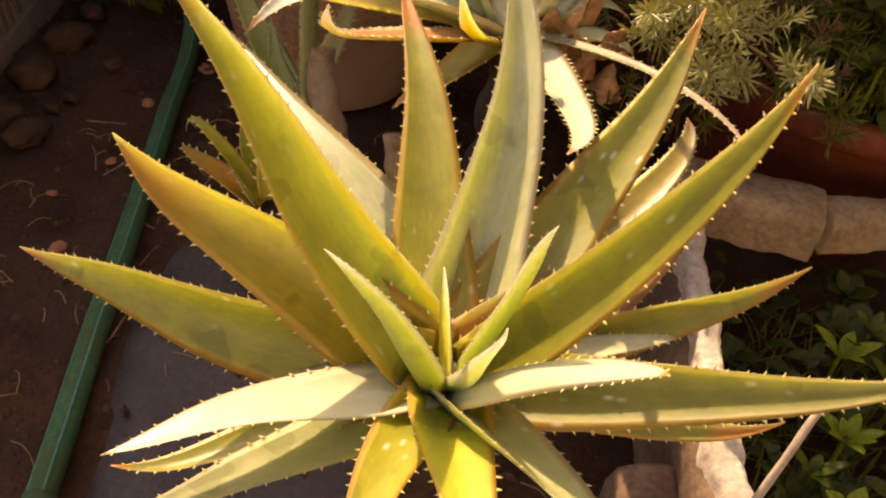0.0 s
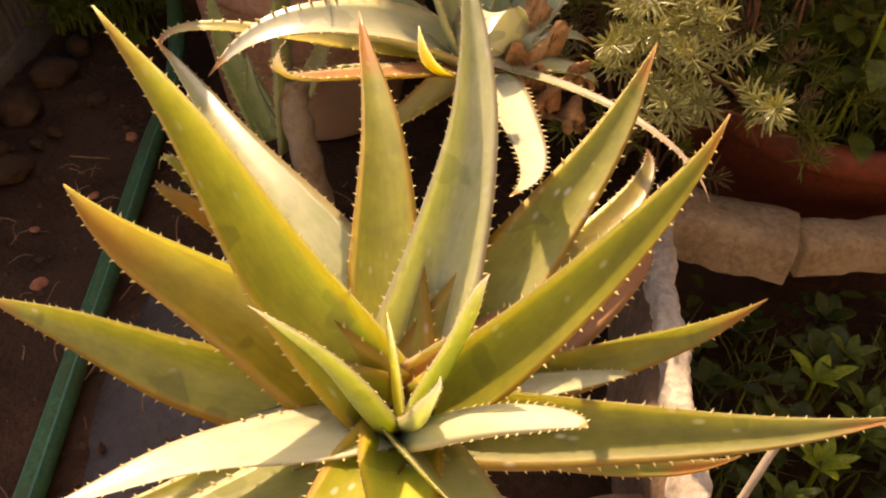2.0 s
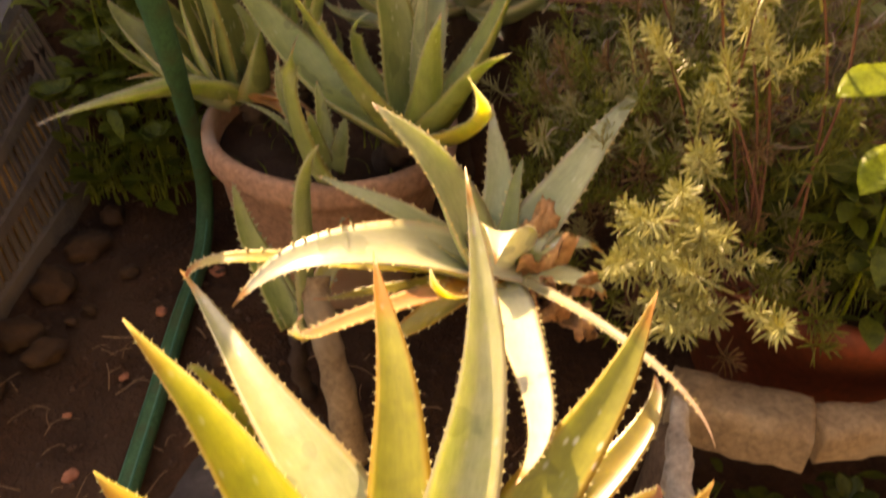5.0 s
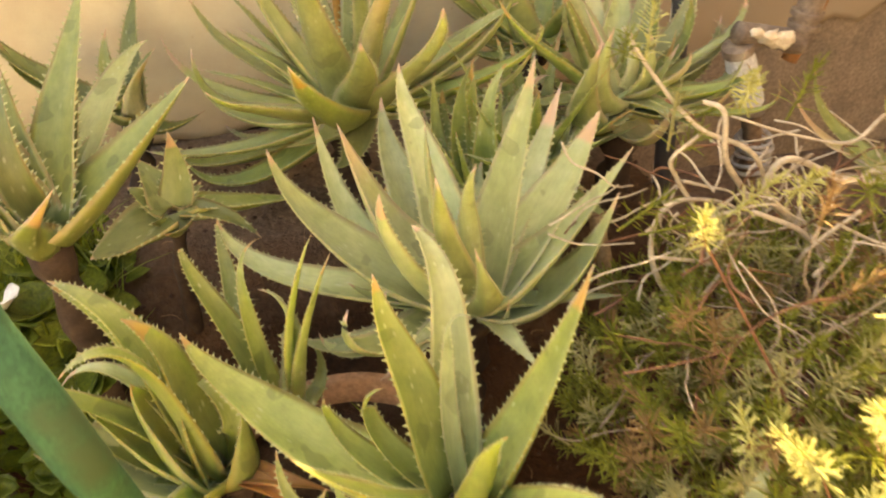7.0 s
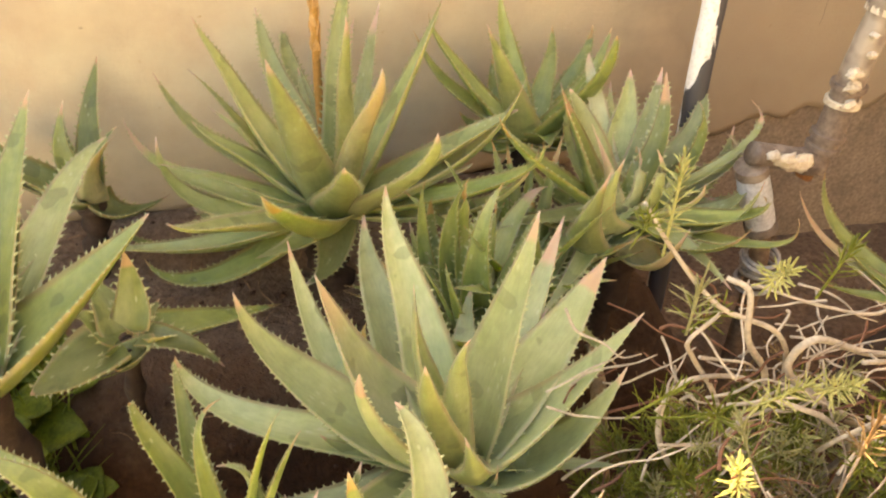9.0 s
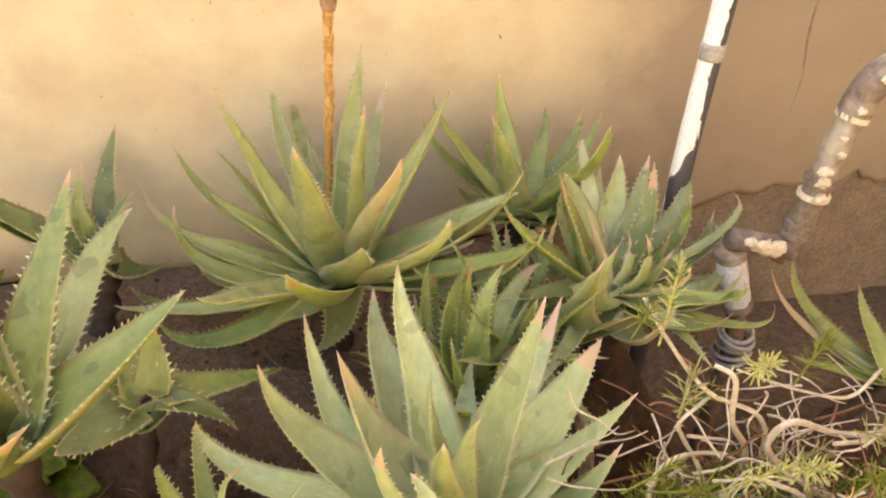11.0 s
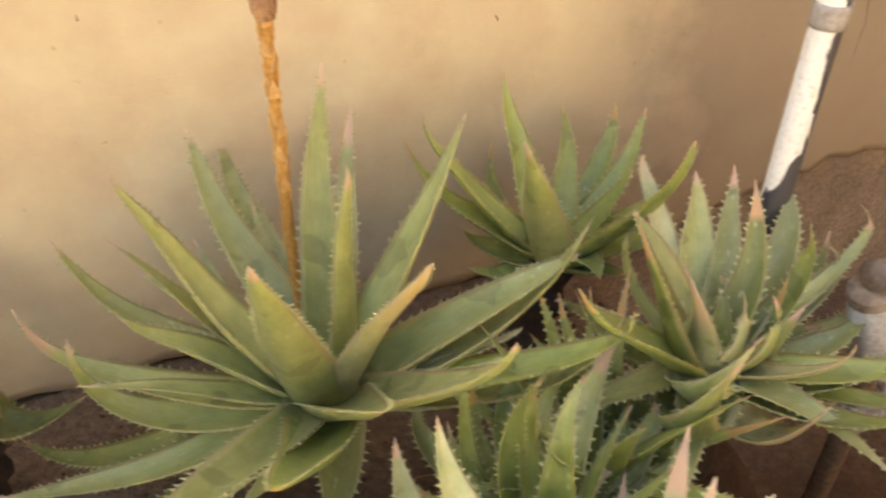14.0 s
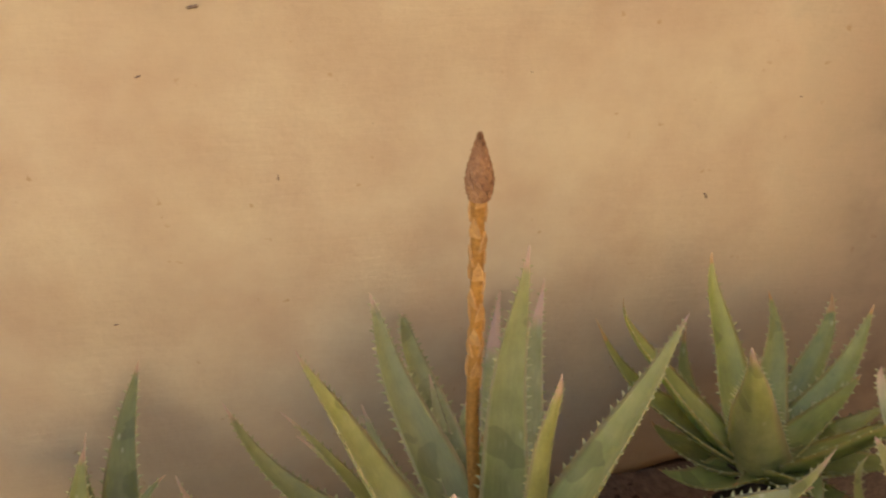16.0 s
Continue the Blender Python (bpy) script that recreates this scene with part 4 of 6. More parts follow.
a.leaf(-0.174, 0.251, 0.189, -0.039, 0.029, -0.057, 0.053, tooth=1.15)
a.leaf(-0.152, 0.083, 0.261, -0.025, 0.012, -0.006, 0.071, skin=M_TIPDRY, tooth=1.15)
a.leaf(-0.063, 0.309, 0.175, -0.023, 0.028, -0.024, 0.068, tooth=1.15)
a.leaf(-0.039, 0.257, 0.251, -0.012, 0.028, 0.011, 0.056, tooth=1.15)
a.leaf(-0.051, 0.017, 0.282, -0.009, 0.005, 0.014, 0.045, tooth=1.15)
a.leaf(-0.064, -0.096, 0.270, -0.009, -0.003, 0.016, 0.035, skin=M_PINK, tooth=1.15)
a.leaf(-0.004, -0.047, 0.248, -0.010, 0.014, 0.007, 0.032, tooth=1.15)
a.leaf(0.106, 0.068, 0.319, 0.006, 0.004, 0.008, 0.057, tooth=1.15)
a.leaf(0.186, 0.183, 0.218, 0.005, 0.003, -0.003, 0.048, tooth=1.15)
a.leaf(0.209, 0.091, 0.215, 0.028, 0.011, 0.012, 0.066, tooth=1.15)
a.leaf(0.211, -0.017, 0.216, 0.004, -0.003, -0.020, 0.067, tooth=1.15)
a.leaf(0.174, -0.066, 0.185, 0.014, -0.012, -0.053, 0.074, tooth=1.15)
a.leaf(-0.026, -0.113, 0.175, 0.009, -0.020, -0.016, 0.037, skin=M_PINK, tooth=1.15)
a.leaf(-0.181, -0.081, 0.092, -0.066, -0.030, -0.027, 0.046, skin=M_PINK, tooth=1.15)
a.leaf(-0.127, -0.040, 0.076, -0.048, -0.018, -0.038, 0.038, skin=M_PINK, tooth=1.15)
a.leaf(-0.124, -0.058, 0.236, -0.036, -0.013, 0.009, 0.046, tooth=1.15)
a.leaf(-0.089, 0.144, 0.120, -0.034, 0.038, -0.010, 0.027, skin=M_GREEN, tooth=1.15)
a.leaf(-0.332, 0.154, 0.104, -0.093, 0.034, -0.020, 0.043, tooth=1.15)
a.leaf(-0.169, 0.049, 0.030, -0.013, 0.001, -0.016, 0.036, tooth=1.15)
a.leaf(-0.247, -0.008, 0.009, -0.050, -0.006, -0.039, 0.040, tooth=1.15)
a.leaf(0.033, -0.054, 0.040, 0.006, -0.016, -0.027, 0.029, tooth=1.15)
a.leaf(-0.221, -0.008, 0.000, -0.047, -0.006, -0.041, 0.040, tooth=1.15)
a.leaf(0.076, 0.228, 0.085, -0.009, -0.006, -0.001, 0.048, tooth=1.15)
a.leaf(0.177, 0.247, 0.080, 0.001, 0.001, 0.000, 0.041, tooth=1.15)
a.skirt(6, 0.22, -0.1)
a = Aloe("aloe", (-0.001, 1.990, 0.515), (-.01, 2.02, 0.33), "big grey-green aloe with a flower stalk, by the ochre wall", M_BLUE, None, 0.032, 14, 0.42, 0.46)
a.leaf(-0.178, 0.073, 0.312, -0.028, 0.013, 0.023, 0.044)
a.leaf(-0.259, 0.174, 0.184, -0.044, 0.024, -0.007, 0.035)
a.leaf(-0.315, 0.136, 0.128, -0.061, 0.018, -0.042, 0.038)
a.leaf(-0.201, 0.021, 0.171, -0.036, 0.006, 0.025, 0.039)
a.leaf(-0.244, 0.192, -0.089, -0.027, 0.009, -0.050, 0.043)
a.leaf(-0.262, 0.066, 0.126, -0.079, 0.011, -0.054, 0.043)
a.leaf(-0.376, 0.012, -0.024, -0.058, -0.003, -0.031, 0.038)
a.leaf(-0.135, -0.141, 0.022, 0.002, -0.003, -0.014, 0.043)
a.leaf(-0.073, -0.187, -0.005, 0.020, -0.008, -0.018, 0.049)
a.leaf(-0.084, 0.258, 0.245, -0.012, 0.028, 0.022, 0.041)
a.leaf(-0.039, 0.309, 0.176, -0.010, 0.049, 0.055, 0.031)
a.leaf(-0.085, -0.163, 0.342, -0.011, -0.003, 0.018, 0.061)
a.leaf(0.057, 0.110, 0.370, 0.001, 0.011, 0.025, 0.039)
a.leaf(0.128, 0.254, 0.236, 0.014, 0.020, 0.026, 0.027)
a.leaf(0.030, -0.060, 0.346, 0.011, -0.001, 0.038, 0.031)
a.leaf(0.091, 0.313, 0.192, -0.002, 0.011, 0.016, 0.031)
a.leaf(0.053, -0.212, 0.339, 0.013, -0.014, 0.039, 0.034, skin=M_TAN)
a.leaf(0.184, 0.017, 0.330, 0.028, 0.004, 0.039, 0.044)
a.leaf(0.276, -0.088, 0.190, 0.042, -0.011, 0.031, 0.049)
a.leaf(0.281, -0.096, 0.244, 0.046, -0.018, -0.015, 0.050)
a.leaf(0.114, -0.250, 0.261, 0.028, -0.045, 0.018, 0.048, skin=M_PINK)
a.leaf(0.204, -0.098, 0.116, 0.054, -0.023, 0.018, 0.013, skin=M_TAN)
a.leaf(0.280, -0.177, 0.180, 0.060, -0.041, -0.031, 0.039)
a.leaf(-0.007, -0.250, 0.227, 0.002, -0.006, 0.000, 0.056, skin=M_PINK)
a.leaf(0.015, 0.119, 0.127, -0.006, 0.011, 0.001, 0.023, skin=M_GREEN)
a.leaf(0.017, 0.187, 0.132, -0.013, 0.030, 0.009, 0.023)
a.leaf(-0.106, 0.187, 0.089, -0.024, 0.031, -0.001, 0.031)
a.leaf(-0.100, 0.289, 0.058, -0.014, 0.018, -0.013, 0.029)
a.leaf(-0.113, -0.288, 0.225, -0.005, -0.014, -0.026, 0.058, skin=M_GREEN)
a.leaf(-0.370, 0.168, -0.102, -0.044, 0.010, -0.069, 0.051, skin=M_GREEN)
a.leaf(-0.307, -0.037, -0.027, -0.059, -0.013, -0.073, 0.046, skin=M_GREEN)
a.leaf(-0.226, -0.294, 0.208, -0.045, -0.044, 0.016, 0.041)
a.leaf(0.277, -0.191, 0.194, 0.085, -0.054, 0.013, 0.037, skin=M_GREEN)
a.crown(5, .30, .35, .8, .030, 60, 200)
e_plant = a
a = Aloe("aloe", (0.425, 1.830, 0.545), (.40, 1.84, 0.30), "grey-green aloe with pink-tipped leaves beside the pipe", M_PINK, None, 0.028, 15, 0.42, 0.38)
a.leaf(-0.087, -0.131, 0.167, -0.040, -0.008, -0.072, 0.068, tooth=1.4)
a.leaf(0.083, -0.041, 0.100, -0.010, 0.000, -0.056, 0.064, tooth=1.4)
a.leaf(0.038, -0.148, 0.068, -0.004, -0.013, -0.069, 0.055, skin=M_TAN, tooth=1.4)
a.leaf(-0.067, -0.007, 0.169, 0.015, -0.003, -0.017, 0.040, skin=M_TIPDRY, tooth=1.4)
a.leaf(-0.099, 0.047, 0.212, -0.007, 0.004, 0.003, 0.049, skin=M_DEEP, tooth=1.4)
a.leaf(-0.047, 0.119, 0.141, -0.022, 0.043, -0.014, 0.018, tooth=1.4)
a.leaf(0.005, 0.191, 0.183, -0.001, 0.043, 0.030, 0.028, skin=M_TIPDRY, tooth=1.4)
a.leaf(0.068, 0.164, 0.160, 0.003, 0.010, 0.011, 0.049, tooth=1.4)
a.leaf(0.118, 0.153, 0.163, 0.007, -0.002, 0.014, 0.034, tooth=1.4)
a.leaf(0.089, 0.086, 0.188, 0.019, -0.009, 0.009, 0.033, skin=M_DEEP, tooth=1.4)
a.leaf(0.177, 0.117, 0.145, 0.041, 0.002, 0.005, 0.043, tooth=1.4)
a.leaf(0.112, 0.017, 0.173, 0.055, -0.002, -0.008, 0.030, skin=M_DEEP, tooth=1.4)
a.leaf(0.054, -0.134, 0.130, 0.014, -0.031, 0.003, 0.023, skin=M_TAN, tooth=1.4)
a.leaf(0.024, -0.042, 0.135, 0.016, -0.026, 0.001, 0.033, tooth=1.4)
a.leaf(0.102, 0.010, 0.100, 0.018, -0.004, -0.024, 0.022, skin=M_GREEN, tooth=1.4)
a.leaf(0.148, -0.133, 0.119, 0.028, -0.030, -0.031, 0.038, tooth=1.4)
a.leaf(0.084, -0.217, 0.109, 0.011, -0.033, -0.025, 0.036, skin=M_DEEP, tooth=1.4)
a.leaf(-0.141, 0.087, 0.094, -0.010, 0.002, -0.037, 0.036, skin=M_DEEP, tooth=1.4)
a.leaf(-0.178, 0.017, 0.042, 0.014, -0.008, -0.042, 0.030, tooth=1.4)
a.leaf(0.214, 0.064, 0.093, 0.046, 0.003, -0.044, 0.034, tooth=1.4)
a.leaf(0.191, -0.036, 0.072, 0.052, -0.015, -0.032, 0.039, tooth=1.4)
a.leaf(0.042, 0.054, 0.082, -0.001, -0.017, -0.004, 0.028, skin=M_GREEN, tooth=1.4)
a.leaf(0.079, 0.254, 0.093, 0.000, 0.002, 0.000, 0.030, tooth=1.4)
a.leaf(0.181, 0.035, 0.099, 0.087, 0.005, -0.006, 0.033, skin=M_TIPDRY, tooth=1.4)
a.leaf(0.213, 0.035, 0.152, 0.098, 0.004, -0.001, 0.019, tooth=1.4)
a.leaf(0.216, 0.003, 0.059, 0.084, -0.011, -0.041, 0.041, tooth=1.4)
a.leaf(0.144, -0.144, 0.102, 0.051, -0.049, 0.006, 0.034, skin=M_GREEN, tooth=1.4)
a.leaf(0.175, -0.187, 0.089, 0.055, -0.060, -0.019, 0.021, skin=M_GREEN, tooth=1.0)
a.leaf(-0.068, -0.126, 0.183, -0.030, -0.005, -0.040, 0.055, skin=M_MINT, tooth=1.4)
a.leaf(0.007, -0.018, 0.126, 0.009, -0.017, -0.005, 0.032, skin=M_TIPDRY, tooth=1.4)
a.leaf(-0.214, -0.030, 0.211, -0.041, -0.001, 0.025, 0.040, skin=M_GREEN, tooth=1.4)
a.leaf(-0.055, 0.115, 0.164, -0.005, 0.015, 0.027, 0.040, tooth=1.4)
a.skirt(6, 0.24, -0.15)
a = Aloe("aloe", (0.363, 2.090, 0.542), (.31, 2.07, 0.33), "dark green aloe close to the wall on a brown stem", M_GREEN, None, 0.03, 16, 0.42, 0.46)
a.leaf(-0.020, 0.147, 0.218, -0.005, 0.021, 0.005, 0.038, tooth=1.4)
a.leaf(-0.115, -0.095, 0.261, 0.002, 0.001, 0.000, 0.050, skin=M_BLUE, tooth=1.4)
a.leaf(0.095, 0.179, 0.127, 0.005, -0.013, 0.008, 0.034, tooth=1.4)
a.leaf(0.156, 0.132, 0.141, 0.026, 0.007, 0.004, 0.034, tooth=1.4)
a.leaf(0.164, 0.066, 0.164, 0.025, 0.004, -0.006, 0.035, tooth=1.4)
a.leaf(0.071, -0.152, 0.250, 0.023, -0.037, 0.033, 0.037, tooth=1.4)
a.leaf(-0.187, 0.105, 0.175, -0.024, 0.012, -0.011, 0.035, tooth=1.4)
a.leaf(-0.164, 0.085, 0.213, -0.036, 0.020, 0.016, 0.034, tooth=1.4)
a.leaf(-0.109, 0.081, 0.021, -0.011, 0.006, -0.019, 0.045, tooth=1.4)
a.leaf(0.122, -0.047, 0.050, 0.001, -0.001, -0.006, 0.046, tooth=1.4)
a.leaf(-0.016, 0.186, 0.081, -0.015, 0.031, -0.051, 0.036, tooth=1.4)
a.leaf(-0.131, 0.011, 0.009, -0.007, -0.001, -0.018, 0.039, tooth=1.4)
a.leaf(0.047, -0.123, 0.041, -0.001, 0.001, -0.006, 0.038, tooth=1.4)
a.leaf(-0.089, 0.161, 0.024, 0.005, -0.009, -0.011, 0.035, tooth=1.4)
a.leaf(0.149, -0.019, 0.080, 0.008, -0.002, 0.001, 0.037, tooth=1.4)
a.leaf(0.098, -0.013, 0.128, 0.011, -0.002, 0.006, 0.033, tooth=1.4)
a.leaf(0.108, -0.114, 0.080, 0.010, -0.009, 0.006, 0.038, tooth=1.4)
a.leaf(-0.079, -0.062, 0.040, 0.023, 0.006, -0.005, 0.034, tooth=1.4)
a.leaf(-0.004, -0.116, 0.043, 0.004, -0.008, 0.023, 0.040, tooth=1.4)
a = Aloe("aloe", (-0.460, 1.610, 0.600), (-.48, 1.68, 0.08), "green aloe with broad curved leaves above the weeds", M_DEEP, None, 0.026, 17, 0.44, 0.46)
a.leaf(0.093, 0.233, 0.239, 0.003, 0.009, 0.022, 0.052)
a.leaf(0.224, 0.048, 0.165, 0.018, 0.005, 0.009, 0.066)
a.leaf(-0.053, 0.210, 0.122, -0.011, -0.010, 0.023, 0.031)
a.leaf(0.063, 0.168, 0.166, 0.008, 0.016, 0.003, 0.043)
a.leaf(-0.036, -0.005, 0.049, 0.002, 0.002, 0.018, 0.044)
a.leaf(0.057, -0.085, 0.110, -0.032, 0.000, -0.028, 0.047, cup=.8)
a.leaf(0.088, 0.157, 0.070, 0.004, 0.007, 0.006, 0.042)
a.leaf(0.145, 0.343, 0.106, 0.017, 0.036, 0.040, 0.047, skin=M_PINK)
a.leaf(-0.073, 0.085, 0.133, 0.005, 0.001, 0.014, 0.047)
a.leaf(-0.079, -0.009, 0.074, 0.007, 0.003, 0.026, 0.054)
a.leaf(-0.010, 0.113, 0.179, -0.012, -0.030, 0.027, 0.033)
a.leaf(-0.075, 0.118, 0.194, -0.013, 0.006, 0.005, 0.066)
a.leaf(-0.042, 0.190, 0.216, -0.004, 0.000, 0.014, 0.044)
a.leaf(-0.080, 0.011, 0.143, 0.001, 0.002, 0.020, 0.059)
a = Aloe("aloe", (-0.311, 1.727, 0.530), (-.33, 1.78, 0.18), "small green aloe with short broad leaves on dark soil", M_DEEP, None, 0.012, 18, 0.44, 0.46)
a.leaf(0.011, 0.054, 0.101, 0.005, 0.009, -0.003, 0.037)
a.leaf(-0.044, 0.068, 0.057, 0.001, 0.001, 0.004, 0.042)
a.leaf(0.116, -0.027, -0.058, 0.007, 0.000, 0.015, 0.031)
a.leaf(0.201, 0.131, -0.095, -0.010, -0.005, 0.002, 0.051, skin=M_GREEN)
a.leaf(-0.122, -0.057, -0.024, -0.013, -0.006, -0.002, 0.065)
a.leaf(-0.013, -0.066, 0.003, 0.006, 0.006, -0.015, 0.045, cup=.8)
a.leaf(-0.061, 0.024, 0.036, -0.003, 0.001, 0.002, 0.039)
a.leaf(0.038, 0.071, -0.001, 0.001, 0.000, -0.003, 0.027)
a = Aloe("aloe", (-0.400, 2.130, 0.500), (-.43, 2.13, 0.33), "aloe with few dark leaves against the ochre wall", M_DEEP, None, 0.022, 19, 0.42, 0.46)
a.leaf(0.041, 0.162, 0.180, -0.003, -0.001, 0.015, 0.034)
a.leaf(-0.021, 0.103, 0.131, -0.013, -0.007, 0.007, 0.019)
a.leaf(0.071, -0.032, 0.128, -0.020, 0.008, 0.003, 0.039, skin=M_TAN)
a.leaf(0.065, 0.040, 0.106, -0.009, -0.003, 0.016, 0.022)
a.leaf(0.131, -0.010, -0.007, -0.019, -0.002, -0.029, 0.046, skin=M_DEEP)
a.leaf(-0.208, 0.036, 0.200, -0.040, 0.005, 0.004, 0.044)
a.leaf(-0.189, 0.029, 0.167, -0.038, 0.003, -0.011, 0.039)
a.leaf(-0.015, 0.070, 0.144, -0.018, -0.010, -0.002, 0.032)
a.leaf(0.016, -0.019, 0.065, -0.022, 0.015, -0.011, 0.037)
a.leaf(-0.054, -0.023, 0.053, -0.005, -0.003, -0.006, 0.040, skin=M_DEEP)
a = Aloe("aloe", (0.165, 1.720, 0.420), (.17, 1.75, 0.24), "cluster of narrow aloe leaves between the larger plants", M_GREEN, None, 0.018, 20, 0.5, 0.4)
a.leaf(-0.046, 0.122, 0.223, -0.026, 0.038, -0.020, 0.027)
a.leaf(0.002, 0.056, 0.260, -0.025, 0.031, 0.003, 0.033)
a.leaf(0.052, 0.060, 0.240, -0.022, -0.008, 0.036, 0.032)
a.leaf(-0.003, 0.053, 0.257, 0.000, 0.035, 0.030, 0.021)
a.leaf(-0.032, 0.141, 0.178, -0.014, 0.041, 0.009, 0.027)
a.leaf(0.087, 0.152, 0.142, -0.003, 0.028, 0.017, 0.024)
a.leaf(0.142, 0.142, 0.165, -0.005, 0.019, 0.037, 0.026, skin=M_BLUE)
a.leaf(0.088, 0.091, 0.094, 0.012, 0.017, 0.020, 0.020)
a.leaf(0.132, 0.083, 0.112, 0.038, 0.019, 0.021, 0.020)
a.leaf(-0.067, 0.196, 0.115, -0.034, 0.066, -0.005, 0.027, skin=M_BLUE)
a.leaf(0.117, 0.044, 0.077, 0.009, 0.012, 0.042, 0.012, skin=M_TAN)
a.leaf(0.170, -0.008, 0.024, 0.009, 0.002, 0.028, 0.032, skin=M_BLUE)
a.leaf(0.199, 0.039, 0.029, 0.020, 0.006, 0.035, 0.031, skin=M_BLUE)
a.leaf(-0.070, 0.129, 0.149, -0.015, 0.018, -0.014, 0.027, skin=M_BLUE)
a.leaf(0.042, 0.107, 0.151, -0.025, -0.007, 0.017, 0.026)
a.leaf(0.017, 0.175, 0.072, 0.000, 0.035, 0.016, 0.019, skin=M_BLUE)
a.leaf(0.042, 0.153, 0.180, -0.018, 0.040, 0.019, 0.034)
a.leaf(0.096, 0.153, 0.175, -0.037, -0.005, 0.035, 0.026)
a.leaf(0.153, 0.146, 0.165, -0.007, 0.011, 0.059, 0.030, skin=M_BLUE)
a.leaf(0.126, 0.148, 0.167, 0.032, 0.018, 0.002, 0.034)
a.leaf(0.156, 0.070, 0.143, 0.046, 0.015, 0.008, 0.041, skin=M_PINK)
a.leaf(0.186, 0.025, 0.113, 0.049, 0.005, 0.024, 0.026)
a.crown(14, .22, .55, 1.25, .022)
a.skirt(6, 0.2, 0.2)
a = Aloe("aloe", (0.270, 1.800, 0.450), (.27, 1.83, 0.28), "cluster of crowded narrow aloe leaves low between larger plants", M_GREEN, None, 0.016, 27, 0.5, 0.4)
a.crown(22, .24, .35, 1.15, .026)
a.skirt(7, 0.2, 0.05)
a = Aloe("aloe", (1.034, 1.740, 0.301), (.76, 1.76, 0.02), "aloe with long thin arching leaves behind the pipe", M_GREEN, None, 0.018, 21)
a.leaf(-0.111, 0.249, 0.153, -0.025, 0.045, -0.038, 0.039, tooth=1.2)
a.leaf(-0.162, 0.239, 0.120, -0.019, 0.023, -0.037, 0.026, skin=M_TAN, tooth=1.0)
a.leaf(-0.157, 0.113, -0.003, -0.005, 0.003, -0.009, 0.030, tooth=1.2)
a.leaf(0.002, 0.172, 0.108, -0.001, 0.013, 0.001, 0.033, tooth=1.2)


def flower_stalk():
    """The brown stalk with scale-like bracts and a closed bud, growing out of the aloe by the wall."""
    p = e_plant.top
    base = Vector(p.location)
    line = [Vector(q) - base for q in ((-0.006, 2.03, 0.48), (-0.004, 2.085, 0.66), (0.0, 2.09, 0.80), (0.001, 2.09, 0.955))]
    pts = spline(line, 10)
    bm = bmesh.new()
    tube(bm, pts, lambda s: 0.0075 - 0.0012 * s, 12)
    st = part("flower_stalk", bm, M_STALK, p, "brown flower stalk with dry bracts and a closed bud")
    rnd = random.Random(4)
    for k in range(24):
        s = 0.52 + 0.48 * k / 24
        q = pts[min(len(pts) - 1, int(s * (len(pts) - 1)))]
        bm = bmesh.new()
        a = k * 2.4
        out = Vector((math.cos(a), math.sin(a), 0))
        side = Vector((-math.sin(a), math.cos(a), 0))
        r = 0.0063
        v = [bm.verts.new(q + out * r + side * sx * 0.0058 + Vector((0, 0, z)) + out * o) for sx, z, o in
             ((-1, 0, 0), (1, 0, 0), (0.85, 0.011, 0.0018), (0, 0.022, 0.0024), (-0.85, 0.011, 0.0018))]
        w = [bm.verts.new(u.co - out * 0.0022) for u in v]
        bm.faces.new(v)
        bm.faces.new(w[::-1])
        for i in range(5):
            bm.faces.new((v[i], w[i], w[(i + 1) % 5], v[(i + 1) % 5]))
        part("bract", bm, M_BRACT, st, "", False)
    top = Vector((0.002, 2.09, 0.945)) - base
    bm = bmesh.new()
    lathe(bm, [(0.001, 0.0), (0.0085, 0.003), (0.0117, 0.013), (0.0120, 0.021), (0.0102, 0.034), (0.0068, 0.047), (0.0029, 0.058), (0.0006, 0.063)], 20, top)
    part("bud", bm, M_BUD, st, "reddish-brown closed flower bud")
    bm = bmesh.new()
    for row in range(9):
        z = 0.001 + row * 0.0068
        rr = (0.0100, 0.0122, 0.0127, 0.0119, 0.0104, 0.0085, 0.0067, 0.0047, 0.0026)[row]
        for k in range(10):
            a = 2 * math.pi * (k + 0.5 * (row % 2)) / 10
            out, side = Vector((math.cos(a), math.sin(a), 0)), Vector((-math.sin(a), math.cos(a), 0))
            c = top + Vector((0, 0, z)) + out * rr
            wd = rr * 0.33
            v = [bm.verts.new(q) for q in (c - side * wd, c + side * wd, c + side * wd * 0.8 + Vector((0, 0, 0.0065)) + out * 0.001,
                                           c + Vector((0, 0, 0.0115)) - out * 0.001, c - side * wd * 0.8 + Vector((0, 0, 0.0065)) + out * 0.001)]
            w = bm.verts.new(c - out * 0.004 + Vector((0, 0, 0.006)))
            bm.faces.new(v)
            for i in range(5):
                bm.faces.new((v[(i + 1) % 5], v[i], w))
    part("bud_scale", bm, M_BUD, st, "", False)["kind"] = "stuff"


flower_stalk()


